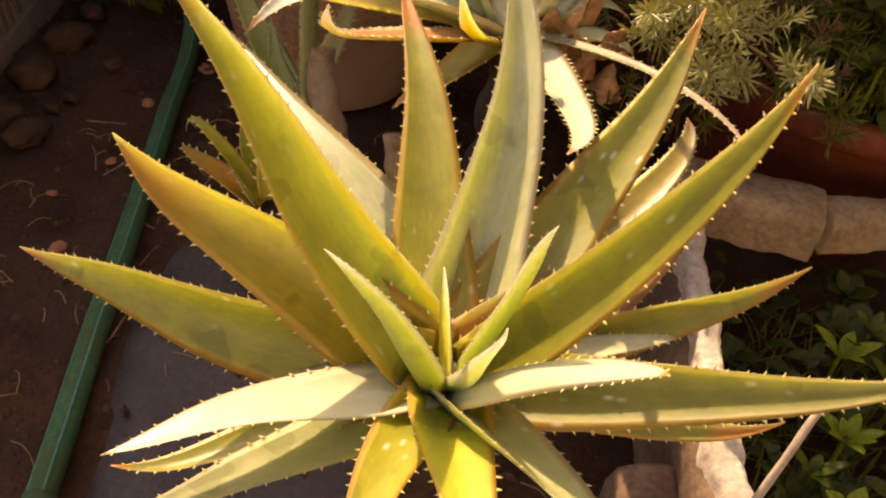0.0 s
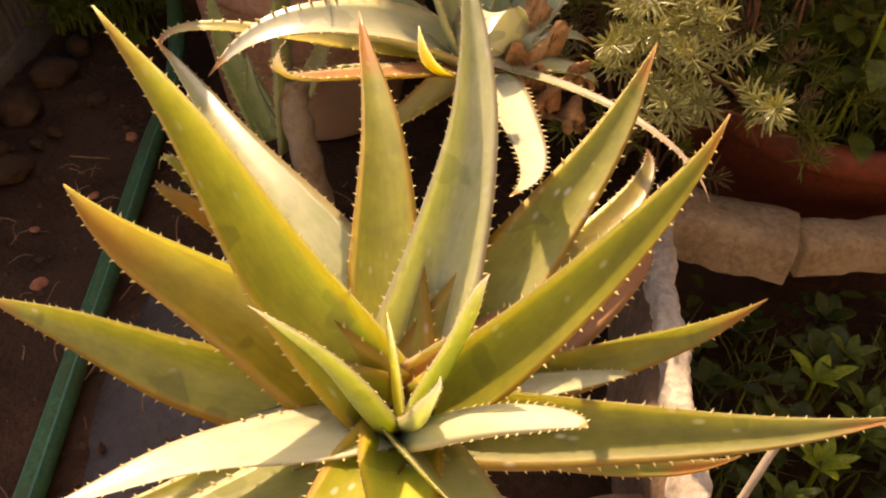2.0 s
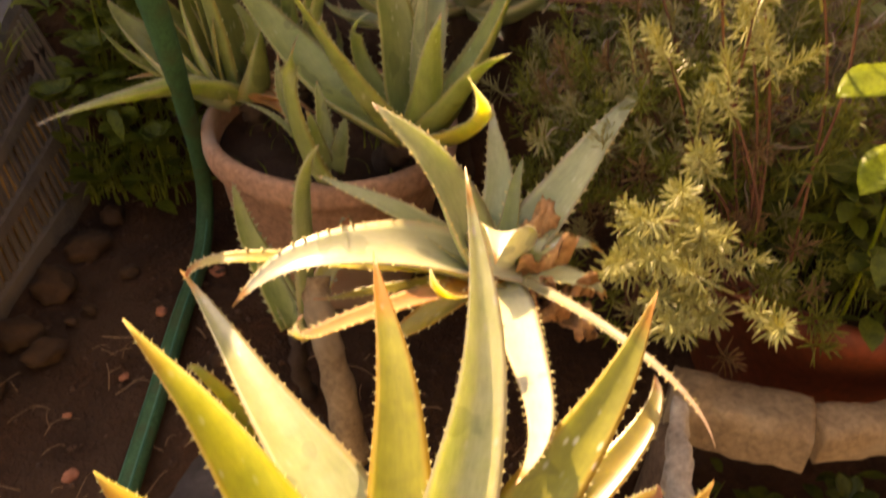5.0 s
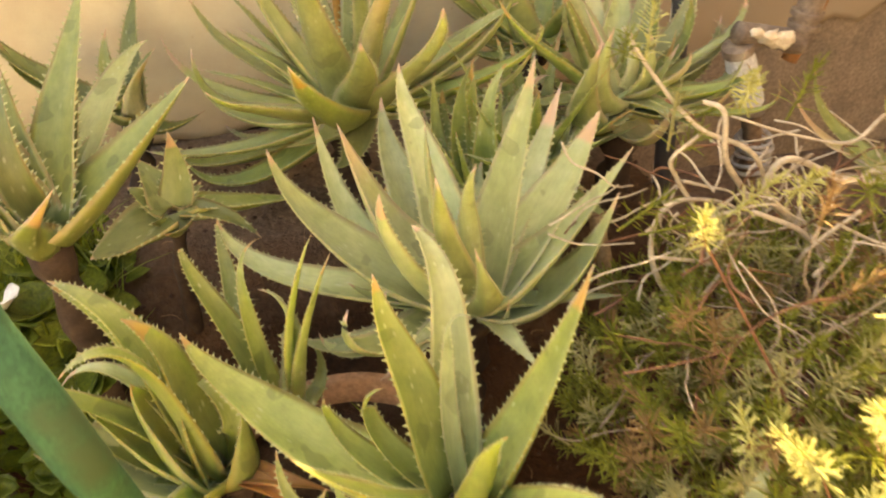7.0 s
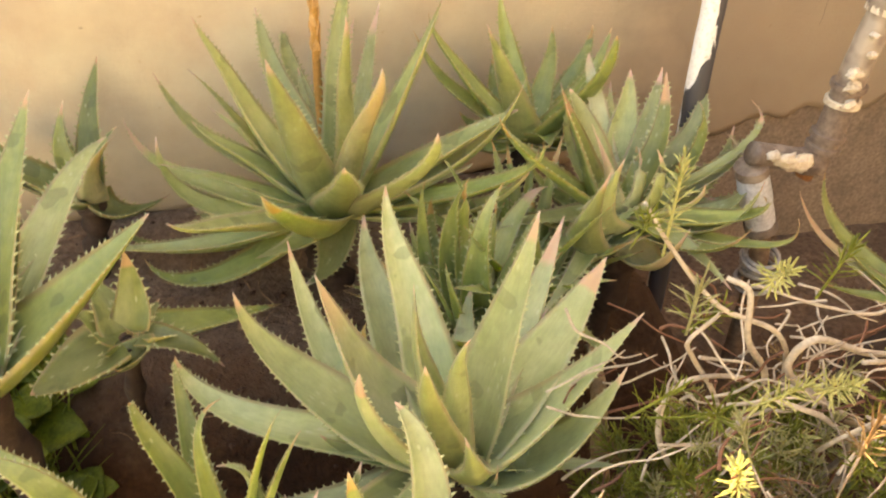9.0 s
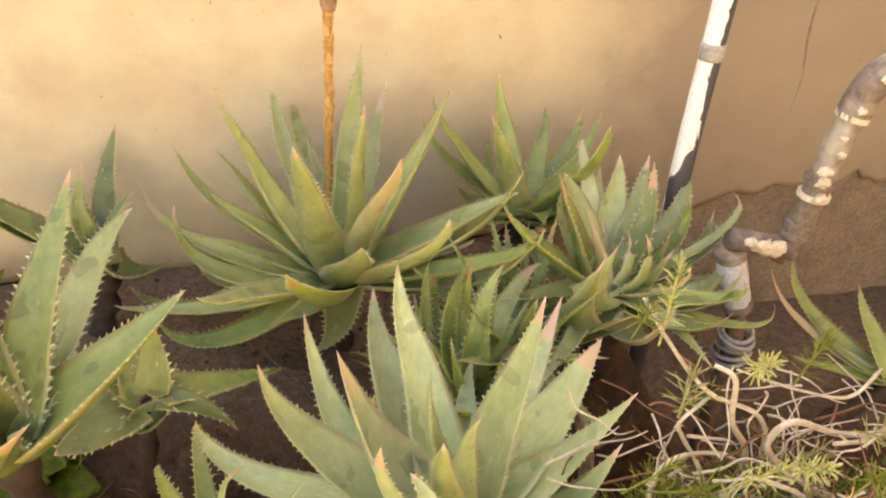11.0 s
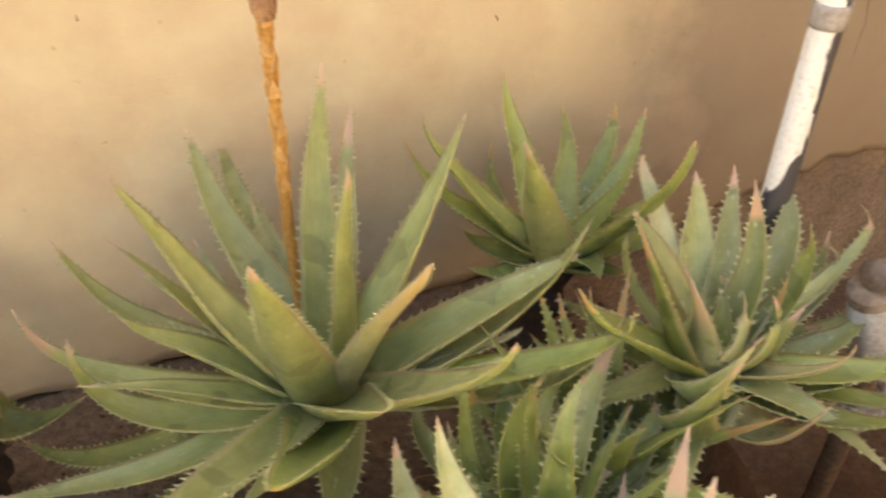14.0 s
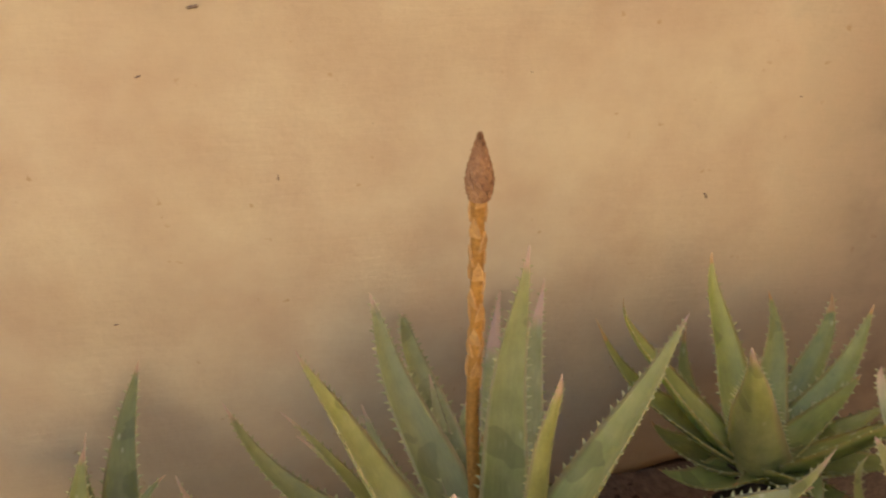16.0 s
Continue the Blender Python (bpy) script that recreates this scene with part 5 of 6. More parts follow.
def dead_leaves():
    """Crumpled brown leaves in the heart of the sunlit aloe."""
    base = Vector(b_plant.top.location)
    rnd = random.Random(9)
    for a0, c0, b0, w in (((.155, .955, .425), (.15, .92, .41), (.13, .90, .31), .030), ((.175, .90, .40), (.165, .87, .41), (.13, .89, .33), .042),
                          ((.195, .845, .375), (.18, .84, .40), (.15, .87, .34), .034), ((.12, .965, .37), (.125, .93, .40), (.13, .89, .30), .032),
                          ((.215, .865, .355), (.195, .87, .38), (.14, .90, .32), .030), ((.165, .83, .345), (.155, .85, .385), (.14, .88, .31), .036),
                          ((.20, .82, .33), (.19, .845, .36), (.15, .88, .31), .026)):
        A0, C0, B0 = (Vector(v) - base for v in (a0, c0, b0))
        bm = bmesh.new()
        rows = []
        for i in range(12):
            s = i / 11
            p = bezier(B0, C0, A0, s)
            wd = w * (0.5 + math.sin(math.pi * min(1, s * 0.9 + 0.1))) * 0.75
            row = []
            for k in range(7):
                t = k / 6 - 0.5
                row.append(bm.verts.new(p + Vector((t * wd * 1.2, 0.3 * t * wd, 0.5 * wd * math.cos(t * 5 + s * 7))) +
                                        Vector((noise.noise(p * 60 + Vector((k, 0, 0))), noise.noise(p * 60 + Vector((0, k, 0))), noise.noise(p * 60 + Vector((0, 0, k))))) * 0.011))
            rows.append(row)
        for r0, r1 in zip(rows, rows[1:]):
            for k in range(6):
                bm.faces.new((r0[k], r0[k + 1], r1[k + 1], r1[k]))
        ob = part("dead_leaf", bm, M_DEAD, b_plant.top, "crumpled dry brown leaf")
        so = ob.modifiers.new("thickness", "SOLIDIFY")
        so.thickness = 0.0015


dead_leaves()


# ---- pots ----
def round_pot(name, at, r, h, mat, label, rim=0.016):
    p = thing(name, at, label, "plant pot")
    bm = bmesh.new()
    lathe(bm, [(r * 0.02, 0.0), (r * 0.70, 0.0), (r * 0.74, 0.01), (r * 0.93, h - 0.05), (r * 0.94, h - 0.045)], 56)
    part("body", bm, mat, p)
    bm = bmesh.new()
    lathe(bm, [(r * 0.94, h - 0.047), (r * 1.0, h - 0.043), (r * 1.015, h - 0.03), (r * 1.01, h - 0.006), (r * 0.985, h), (r * 0.93, h), (r * 0.905, h - 0.006),
               (r * 0.90, h - 0.05), (r * 0.86, h - 0.09)], 56, (0, 0, 0), 0.003)
    part("rim", bm, mat, p)
    bm = bmesh.new()
    rings = lathe(bm, [(r * 0.893 * k / 8, h - 0.04 + 0.006 * math.cos(k * 1.3)) for k in range(1, 9)], 40)
    for ring in rings:
        for v in ring:
            v.co.z += 0.010 * noise.noise(v.co * 14 + Vector((at[0], at[1], 0)))
    bm.faces.new(rings[0][::-1])
    bmesh.ops.recalc_face_normals(bm, faces=bm.faces[:])
    part("potting_soil", bm, M_SOIL, p, "dark crumbly potting soil")
    return p


round_pot("terracotta_pot", (-.140, 1.365, 0.0), 0.207, 0.29, M_TERRA, "wide weathered terracotta pot holding aloes")
round_pot("red_pot", (.64, 1.135, -0.03), 0.225, 0.28, M_REDPOT, "red plastic pot behind the concrete edging")


# ---- edging ----
def edging(name, pts, half, top, height, mat, label, seed, wear=1.0):
    bm = bmesh.new()
    line = spline(pts, 16)
    prof = [(-1.0, -1.0), (-1.0, -0.25), (-0.86, -0.06), (-0.5, 0.0), (0.1, 0.01), (0.55, -0.01), (0.88, -0.07), (1.0, -0.3), (1.0, -1.0)]
    rows = []
    for i, p in enumerate(line):
        d = (line[min(i + 1, len(line) - 1)] - line[max(i - 1, 0)]).normalized()
        s = Vector((d.y, -d.x, 0))
        row = []
        for u, z in prof:
            q = p + s * (u * half) + Vector((0, 0, top + z * height))
            k = noise.noise(q * 17 + Vector((seed, 0, 0)))
            row.append(bm.verts.new(q + (s * 0.006 * k + Vector((0, 0, 0.007 * noise.noise(q * 23 + Vector((0, seed, 0))))) + s * 0.003 * noise.noise(q * 70)) * wear))
        rows.append(row)
    for r0, r1 in zip(rows, rows[1:]):
        for k in range(len(prof) - 1):
            bm.faces.new((r0[k], r0[k + 1], r1[k + 1], r1[k]))
    bm.faces.new(rows[0])
    bm.faces.new(rows[-1][::-1])
    bmesh.ops.recalc_face_normals(bm, faces=bm.faces[:])
    return tagged(obj(name, bm, mat), label, "garden edging", kind="structure")


EDGE = [(.345, .86, 0), (.318, .74, 0), (.302, .62, 0), (.288, .50, 0), (.278, .36, 0), (.27, .15, 0)]
edging("edging_1", EDGE, 0.0135, 0.20, 0.032, M_LIME, "narrow capping of flaking white limewash on the bed edging", 3, 1.7)
edging("edging_5", [(x - .006, y, z) for x, y, z in EDGE], 0.017, 0.174, 0.19, M_BODY, "earth-stained concrete bed edging under the white capping", 5, 1.2)
edging("edging_2", [(.335, .875, 0), (.42, .845, 0), (.50, .82, 0)], 0.040, 0.205, 0.062, M_CONC, "pale rounded concrete edging block on the bed", 8)
edging("edging_3", [(.505, .825, 0), (.58, .835, 0), (.70, .85, 0), (.95, .87, 0)], 0.028, 0.195, 0.05, M_CONC, "pale concrete edging block beside another", 12)
# kerb takes the dark body colour to stand for the shade on it
edging("edging_4", [(.240, .50, 0), (.236, .42, 0), (.230, .30, 0), (.225, .15, 0)], 0.034, 0.12, 0.13, M_BODY, "concrete kerb along the aloe bed, coloured dark for shade", 17)


# ---- hose ----
def hose():
    h = thing("garden_hose", (-.37, .55, .03), "green garden hose lying on the soil and rising beside the pot", "hose")
    pts = spline([Vector(q) - Vector((-.37, .55, .03)) for q in ((-.35, -.3, .02), (-.358, .2, .02), (-.364, .557, .02), (-.368, .711, .02), (-.372, .969, .02), (-.377, 1.15, .02), (-.378, 1.33, .022),
                  (-.386, 1.43, .07), (-.373, 1.39, .19), (-.353, 1.293, .332), (-.334, 1.20, .458), (-.333, 1.145, .586), (-.34, 1.124, .672), (-.358, 1.135, .738), (-.384, 1.163, .789), (-.42, 1.21, .84), (-.55, 1.35, .87),
                  (-.85, 1.62, .78), (-1.3, 1.9, .45), (-1.6, 2.05, .1))], 12)
    bm = bmesh.new()
    tube(bm, pts, lambda s: 0.0150 + 0.007 * min(1.0, max(0.0, (s - 0.50) / 0.14)), 16)
    part("hose_wall", bm, M_HOSE, h)
    low = pts[:len(pts) * 2 // 5]
    for a in (1.2, 2.8):
        bm = bmesh.new()
        tube(bm, [p + Vector((0.0133 * math.cos(a), 0, 0.0133 * math.sin(a))) for p in low], 0.0028, 6)
        part("stripe", bm, M_HOSE_STRIPE, h, "paler green stripe along the hose")
    bm = bmesh.new()
    tube(bm, [p for p in spline([(.008, -0.128, -.01), (.0075, -0.093, -.01), (.007, -0.058, -.01)], 4)], 0.0175, 16)
    part("sleeve", bm, M_HOSE, h, "green plastic sleeve joining the hose")


hose()


# ---- crate ----
def crate():
    """A slotted crate, a little warped: its sides lean, and it stands askew."""
    o = Vector((-.90, 1.4, 0))
    c = thing("plastic_crate", o, "grey slotted plastic crate standing on the soil", "crate")
    low = [Vector(q) for q in ((-.690, .92, 0), (-.630, 1.68, 0), (-1.07, 1.76, 0), (-1.13, .98, 0))]
    high = [Vector(q) for q in ((-.635, .90, .295), (-.790, 1.75, .305), (-1.13, 1.81, .305), (-1.16, .95, .295))]

    def wall_point(k, u, v, t):
        a, b = low[k].lerp(high[k], v), low[(k + 1) % 4].lerp(high[(k + 1) % 4], v)
        d = (b - a).normalized()
        return a.lerp(b, u) + Vector((d.y, -d.x, 0)) * t - o

    def slab(name, k, u0, u1, v0, v1, t0, t1, n=1, mat=M_CRATE, label=""):
        bm = bmesh.new()
        rows = [[bm.verts.new(wall_point(k, u0 + (u1 - u0) * i / n, v, t)) for v, t in ((v0, t0), (v1, t0), (v1, t1), (v0, t1))] for i in range(n + 1)]
        for r0, r1 in zip(rows, rows[1:]):
            for m in range(4):
                bm.faces.new((r0[m], r0[(m + 1) % 4], r1[(m + 1) % 4], r1[m]))
        bm.faces.new(rows[0][::-1])
        bm.faces.new(rows[-1])
        bmesh.ops.recalc_face_normals(bm, faces=bm.faces[:])
        return part(name, bm, mat, c, label, False)

    bm = bmesh.new()
    q = [bm.verts.new(p - o + Vector((0, 0, z))) for z in (.004, .016) for p in low]
    for f in ((3, 2, 1, 0), (4, 5, 6, 7), (0, 1, 5, 4), (1, 2, 6, 5), (2, 3, 7, 6), (3, 0, 4, 7)):
        bm.faces.new([q[m] for m in f])
    part("base", bm, M_CRATE, c, "", False)
    for k in range(4):
        for v0, v1 in ((.0, .13), (.36, .43), (.63, .70), (.88, 1.0)):
            slab("rail", k, 0, 1, v0, v1, -.009, .006, 6)
        n = 26 if k % 2 == 0 else 12
        for i in range(n):
            u = .02 + .86 * i / (n - 1)
            slab("slat", k, u, u + .44 / n, .12, .89, -.008, -.002)
        for u in (.90, .935, .97, 1.0):
            slab("corner_rib", k, u - .012, u, .01, .97, .0, .012)
        slab("corner_panel", k, .885, 1.0, .13, .88, -.008, -.001)
        slab("lip", k, -.01, .62 if k == 0 else 1.01, 1.0, 1.045, -.012, .016, 6, M_CRATE_RIM)
        # added ochre sheet gives the slots the tan of a lit inside
        slab("lining", k, .02, .88, .06, .93, -.0165, -.0135, 4, M_CRATE_LINING, "added ochre lining sheet that tints the slots")
    slab("lip", 0, .66, .99, .985, 1.05, -.022, .006, 3, M_CRATE_RIM)
    of = Vector((-.92, 1.38, .018))
    f = thing("foam_box", of, "broken white polystyrene box filled with soil, inside the crate", "box")
    for k, u0, u1, zt in ((0, .05, .90, 1.07), (1, .08, .92, 1.02), (2, .06, .95, 1.02), (3, .08, .92, 1.02)):
        bm = bmesh.new()
        n = 20
        rows = []
        for i in range(n + 1):
            u = u0 + (u1 - u0) * i / n
            row = []
            for v, t in ((.07, -.070), (.5, -.073), (zt, -.075), (zt + .03, -.050), (zt, -.024), (.5, -.022), (.07, -.020)):
                w = wall_point(k, u, v, t)
                row.append(bm.verts.new(w + o - of + Vector((.004, .004, .010 if v > .9 else 0)) * noise.noise(w * 22) ))
            rows.append(row)
        for r0, r1 in zip(rows, rows[1:]):
            for m in range(7):
                bm.faces.new((r0[m], r0[(m + 1) % 7], r1[(m + 1) % 7], r1[m]))
        bm.faces.new(rows[0][::-1])
        bm.faces.new(rows[-1])
        bmesh.ops.recalc_face_normals(bm, faces=bm.faces[:])
        part("side", bm, M_FOAM, f)
    bm = bmesh.new()
    box(bm, -1.07 - of.x, -.735 - of.x, 1.03 - of.y, 1.70 - of.y, 0.02, .22)
    bmesh.ops.subdivide_edges(bm, edges=bm.edges[:], cuts=6, use_grid_fill=True)
    for v in bm.verts:
        if v.co.z > .2:
            v.co.z += .02 * noise.noise(v.co * 11)
    part("soil_fill", bm, M_SOIL, f)


crate()


# ---- pole and pipe by the wall ----
def pole():
    p = thing("pole", (.594, 1.95, .30), "black pole with peeling white paint, standing before the wall", "pole")
    bm = bmesh.new()
    tube(bm, spline([(0, 0, -.30), (-.002, 0, .4), (.003, 0, .8), (.004, 0, 1.6)], 14), 0.0185, 18, True, 0.05)
    part("shaft", bm, M_POLE, p)
    bm = bmesh.new()
    tube(bm, [Vector((.0008, 0, .596 + 0.007 * i)) for i in range(5)], 0.0208, 18, True, 0.08)
    part("tape_band", bm, M_TAPE, p, "band of grey tape round the pole")


pole()


def pipe():
    o = Vector((.676, 1.80, 0))
    p = thing("water_pipe", o, "weathered brown water pipe with white elbow and cement smears", "pipe")

    def run(name, pts, r, mat, label="", wob=0.06, y=1.80):
        bm = bmesh.new()
        tube(bm, spline([Vector((q[0], y, q[1])) - o for q in pts], 8), r, 18, True, wob)
        return part(name, bm, mat, p, label)

    run("lower_pipe", [(.676, -.01), (.684, .30), (.682, .42), (.666, .50)], 0.0165, M_BODY)
    run("white_elbow", [(.666, .503), (.654, .532), (.640, .566), (.628, .600), (.621, .622)], lambda s: 0.0225 + 0.0035 * math.sin(s * 3.1), M_PVC, "white plastic elbow")
    run("clamp", [(.669, .494), (.664, .508)], 0.0262, M_PIPE)
    run("clamp", [(.625, .606), (.620, .622)], 0.0262, M_PIPE)
    run("tee", [(.616, .644), (.645, .636), (.69, .624), (.738, .612)], lambda s: 0.0190 + 0.004 * (s > 0.82), M_PIPE)
    run("riser", [(.728, .600), (.740, .65), (.748, .735), (.757, .80), (.769, .862)], 0.0215, M_PIPE)
    run("bend", [(.767, .852), (.775, .892), (.800, .925), (.85, .942), (1.0, .95)], lambda s: 0.0265 - 0.002 * s, M_PIPE)
    for x, z, tilt, mat in ((.738, .640, .12, M_PIPE), (.740, .660, .12, M_PIPE), (.747, .716, .08, M_CEMENT), (.749, .742, .1, M_PIPE), (.768, .856, .2, M_CEMENT)):
        d = Vector((tilt, 0, 1)).normalized() * 0.0045
        run("collar", [(x - d.x, z - d.z), (x, z), (x + d.x, z + d.z)], 0.0268, mat, "", 0.03)
    for i, (x, z, s) in enumerate(((.665, .637, .017), (.690, .628, .022), (.640, .648, .012), (.738, .752, .012), (.733, .772, .013), (.741, .722, .011), (.752, .80, .007), (.760, .875, .009), (.790, .925, .014), (.745, .830, .006))):
        bm = bmesh.new()
        lump(bm, (s, 0.008, s * 0.66), i * 3.1, 3, 0.6)
        c = part("cement", bm, M_CEMENT, p, "pale crusted cement")
        c.location = Vector((x, 1.780 if x < .73 else 1.777, z)) - o
    for i in range(6):
        bm = bmesh.new()
        r = 0.030 + 0.003 * math.sin(i * 2.1)
        ring = [Vector((.686 + r * math.cos(a * math.pi / 10), 1.80 + r * math.sin(a * math.pi / 10), .378 + .0115 * i + .006 * math.cos(a * math.pi / 10 + i))) - o for a in range(21)]
        tube(bm, ring, 0.0042, 7, False)
        part("wire_turn", bm, M_TAPE, p, "turn of pale wire wound round the pipe")
    run("strap", [(.79, .72), (.788, .68), (.77, .62), (.748, .56)], 0.014, M_RUST, "rusty brown strap behind the pipe", 0.06, 1.835)


pipe()


# ---- shrubs ----
def needle_tuft(name, n, length, spread, reach, width, seed, mat):
    """A sprig's head: narrow leaves set round the last stretch of a twig, along +z from the origin."""
    rnd = random.Random(seed)
    bm = bmesh.new()
    for i in range(n):
        s = i / n
        a = i * 2.39996 + rnd.uniform(-.3, .3)
        base = Vector((0.002 * math.cos(a), 0.002 * math.sin(a), reach * s))
        tilt = spread * (1.15 - 0.75 * s) + rnd.uniform(-.38, .38)
        d = Vector((math.cos(a) * math.sin(tilt), math.sin(a) * math.sin(tilt), math.cos(tilt)))
        side = d.cross(Vector((0, 0, 1))).normalized()
        up = side.cross(d)
        l = length * rnd.uniform(0.7, 1.1) * (1.0 - 0.3 * s)
        w = width * rnd.uniform(0.8, 1.2)
        droop = rnd.uniform(0.0, 0.22) * l
        sec = []
        for t, k in ((0.0, 0.5), (0.35, 1.0), (0.8, 0.9), (1.0, 0.25)):
            p = base + d * (l * t) - Vector((0, 0, droop * t * t))
            sec.append((bm.verts.new(p - side * w * k), bm.verts.new(p + up * w * 0.7 * k), bm.verts.new(p + side * w * k)))
        for q, r in zip(sec, sec[1:]):
            for j in range(3):
                bm.faces.new((q[j], q[(j + 1) % 3], r[(j + 1) % 3], r[j]))
        bm.faces.new(sec[-1])
    tube(bm, [Vector((0, 0, reach * t / 3)) for t in range(-1, 4)], 0.0016, 5)
    me = bpy.data.meshes.new(name)
    bm.to_mesh(me)
    bm.free()
    me.materials.append(mat)
    return me


TUFT = [needle_tuft("tuft", 50, 0.027, 1.25, 0.056, 0.0014, 40 + k, M_NEEDLE) for k in range(3)]
TUFT_LOOSE = [needle_tuft("tuft", 46, 0.024, 1.3, 0.075, 0.0012, 50 + k, M_NEEDLE) for k in range(3)]
TUFT_DARK = [needle_tuft("tuft", 26, 0.032, 1.1, 0.052, 0.0012, 60 + k, (M_NEEDLE_DARK, M_NEEDLE_DARK, M_NEEDLE_DULL, M_NEEDLE_DRY)[k]) for k in range(4)]
TUFT_DARK += TUFT_DARK[:2]


def aim(at, to, spin):
    d = Vector(to).normalized()
    return Matrix.Translation(at) @ d.to_track_quat("Z", "Y").to_matrix().to_4x4() @ pose(0, 0, 0, 0, 0, spin)


def twig(parent, origin, pts, r0, r1, mat, name="twig"):
    bm = bmesh.new()
    tube(bm, spline([Vector(p) - origin for p in pts], 6), lambda s: r0 + (r1 - r0) * s, 7, True, 0.15)
    return part(name, bm, mat, parent)


def rosemary():
    root = Vector((.50, 1.02, .17))
    p = thing("rosemary_bush", root, "rosemary bush with pale sunlit needle leaves, growing in the red pot", "shrub")
    rnd = random.Random(21)
    heads = [(.31, .983, .69), (.378, .985, .61), (.277, 1.03, .585), (.33, 1.0, .53), (.285, .877, .485), (.257, .814, .445), (.37, .749, .415),
             (.237, 1.197, .745), (.42, 1.0, .71), (.35, 1.05, .755), (.47, 1.03, .72), (.29, .80, .44), (.262, .80, .405), (.225, .83, .43), (.30, .83, .47),
             (.295, .86, .43), (.25, .845, .475), (.325, .845, .44), (.235, .86, .40), (.275, .765, .40), (.315, .79, .39), (.315, .925, .50), (.345, .985, .575), (.365, 1.02, .655), (.35, .955, .695),
             (.265, 1.10, .54), (.25, .90, .44), (.33, .90, .42)]
    for i, h in enumerate(heads):
        h = Vector(h)
        low = h.lerp(root, rnd.uniform(.65, .85)) + Vector((rnd.uniform(-.04, .04), rnd.uniform(-.02, .04), rnd.uniform(-.01, .03)))
        mid = low.lerp(h, 0.5) + Vector((rnd.uniform(-.03, .03), rnd.uniform(-.03, .03), rnd.uniform(-.03, .03)))
        end = h - root
        tan = (h - mid).normalized() + Vector((rnd.uniform(-.3, .3), rnd.uniform(-.5, .1), rnd.uniform(.1, .6)))
        tan.normalize()
        twig(p, root, [low, mid, h - tan * 0.03, h], 0.0022, 0.0013, M_TWIG_RED)
        shared("sprig", (TUFT if i < 25 else TUFT_LOOSE)[i % 3], p, aim(end - tan * 0.025, tan, rnd.uniform(0, 360)) @ Matrix.Scale(.7 if h.y > 1.15 else 1.0, 4))
        if i < 28 and h.y < 1.15:
            q = h - tan * 0.05
            t2 = (tan + Vector((rnd.uniform(-.8, .8), rnd.uniform(-.8, .8), rnd.uniform(-.3, .5)))).normalized()
            shared("sprig", TUFT_LOOSE[i % 3], p, aim(q - root, t2, rnd.uniform(0, 360)))
    return p


rosemary()


def low_shrub():
    """The dense dark shrub behind the rosemary, with red twigs."""
    root = Vector((.42, 1.25, .0))
    p = thing("low_shrub", root, "dense dark green shrub with reddish twigs, in shade", "shrub")
    rnd = random.Random(33)
    for i in range(26):
        a, r = rnd.uniform(0, 6.28), rnd.uniform(.05, .2)
        h = Vector((.40 + r * 1.15 * math.cos(a), 1.24 + r * math.sin(a), rnd.uniform(.38, .56)))
        mid = root.lerp(h, .5) + Vector((rnd.uniform(-.07, .07), rnd.uniform(-.07, .07), .03))
        twig(p, root, [root + Vector((rnd.uniform(-.05, .05), rnd.uniform(-.05, .05), 0)), mid, h], 0.0032, 0.0013, M_TWIG_RED)
    for i in range(900):
        a, r = rnd.uniform(0, 6.28), math.sqrt(rnd.random())
        x, y = .46 + .31 * r * math.cos(a), 1.22 + .33 * r * math.sin(a)
        z = .12 + (.47 - .18 * r * r) * rnd.random() ** 0.45
        if x < .17 or (y < 1.0 and z > .36) or (y < .95 and x < .42) or (x > .52 and i % 3):
            continue
        d = Vector((.5 * math.cos(a) * r, .5 * math.sin(a) * r - .25, rnd.uniform(.4, 1.0)))
        shared("sprig", TUFT_DARK[i % 2 if x > .5 else i % 6], p, aim(Vector((x, y, z)) - root, d, rnd.uniform(0, 360)) @ Matrix.Scale(rnd.uniform(.75, 1.15), 4))


low_shrub()


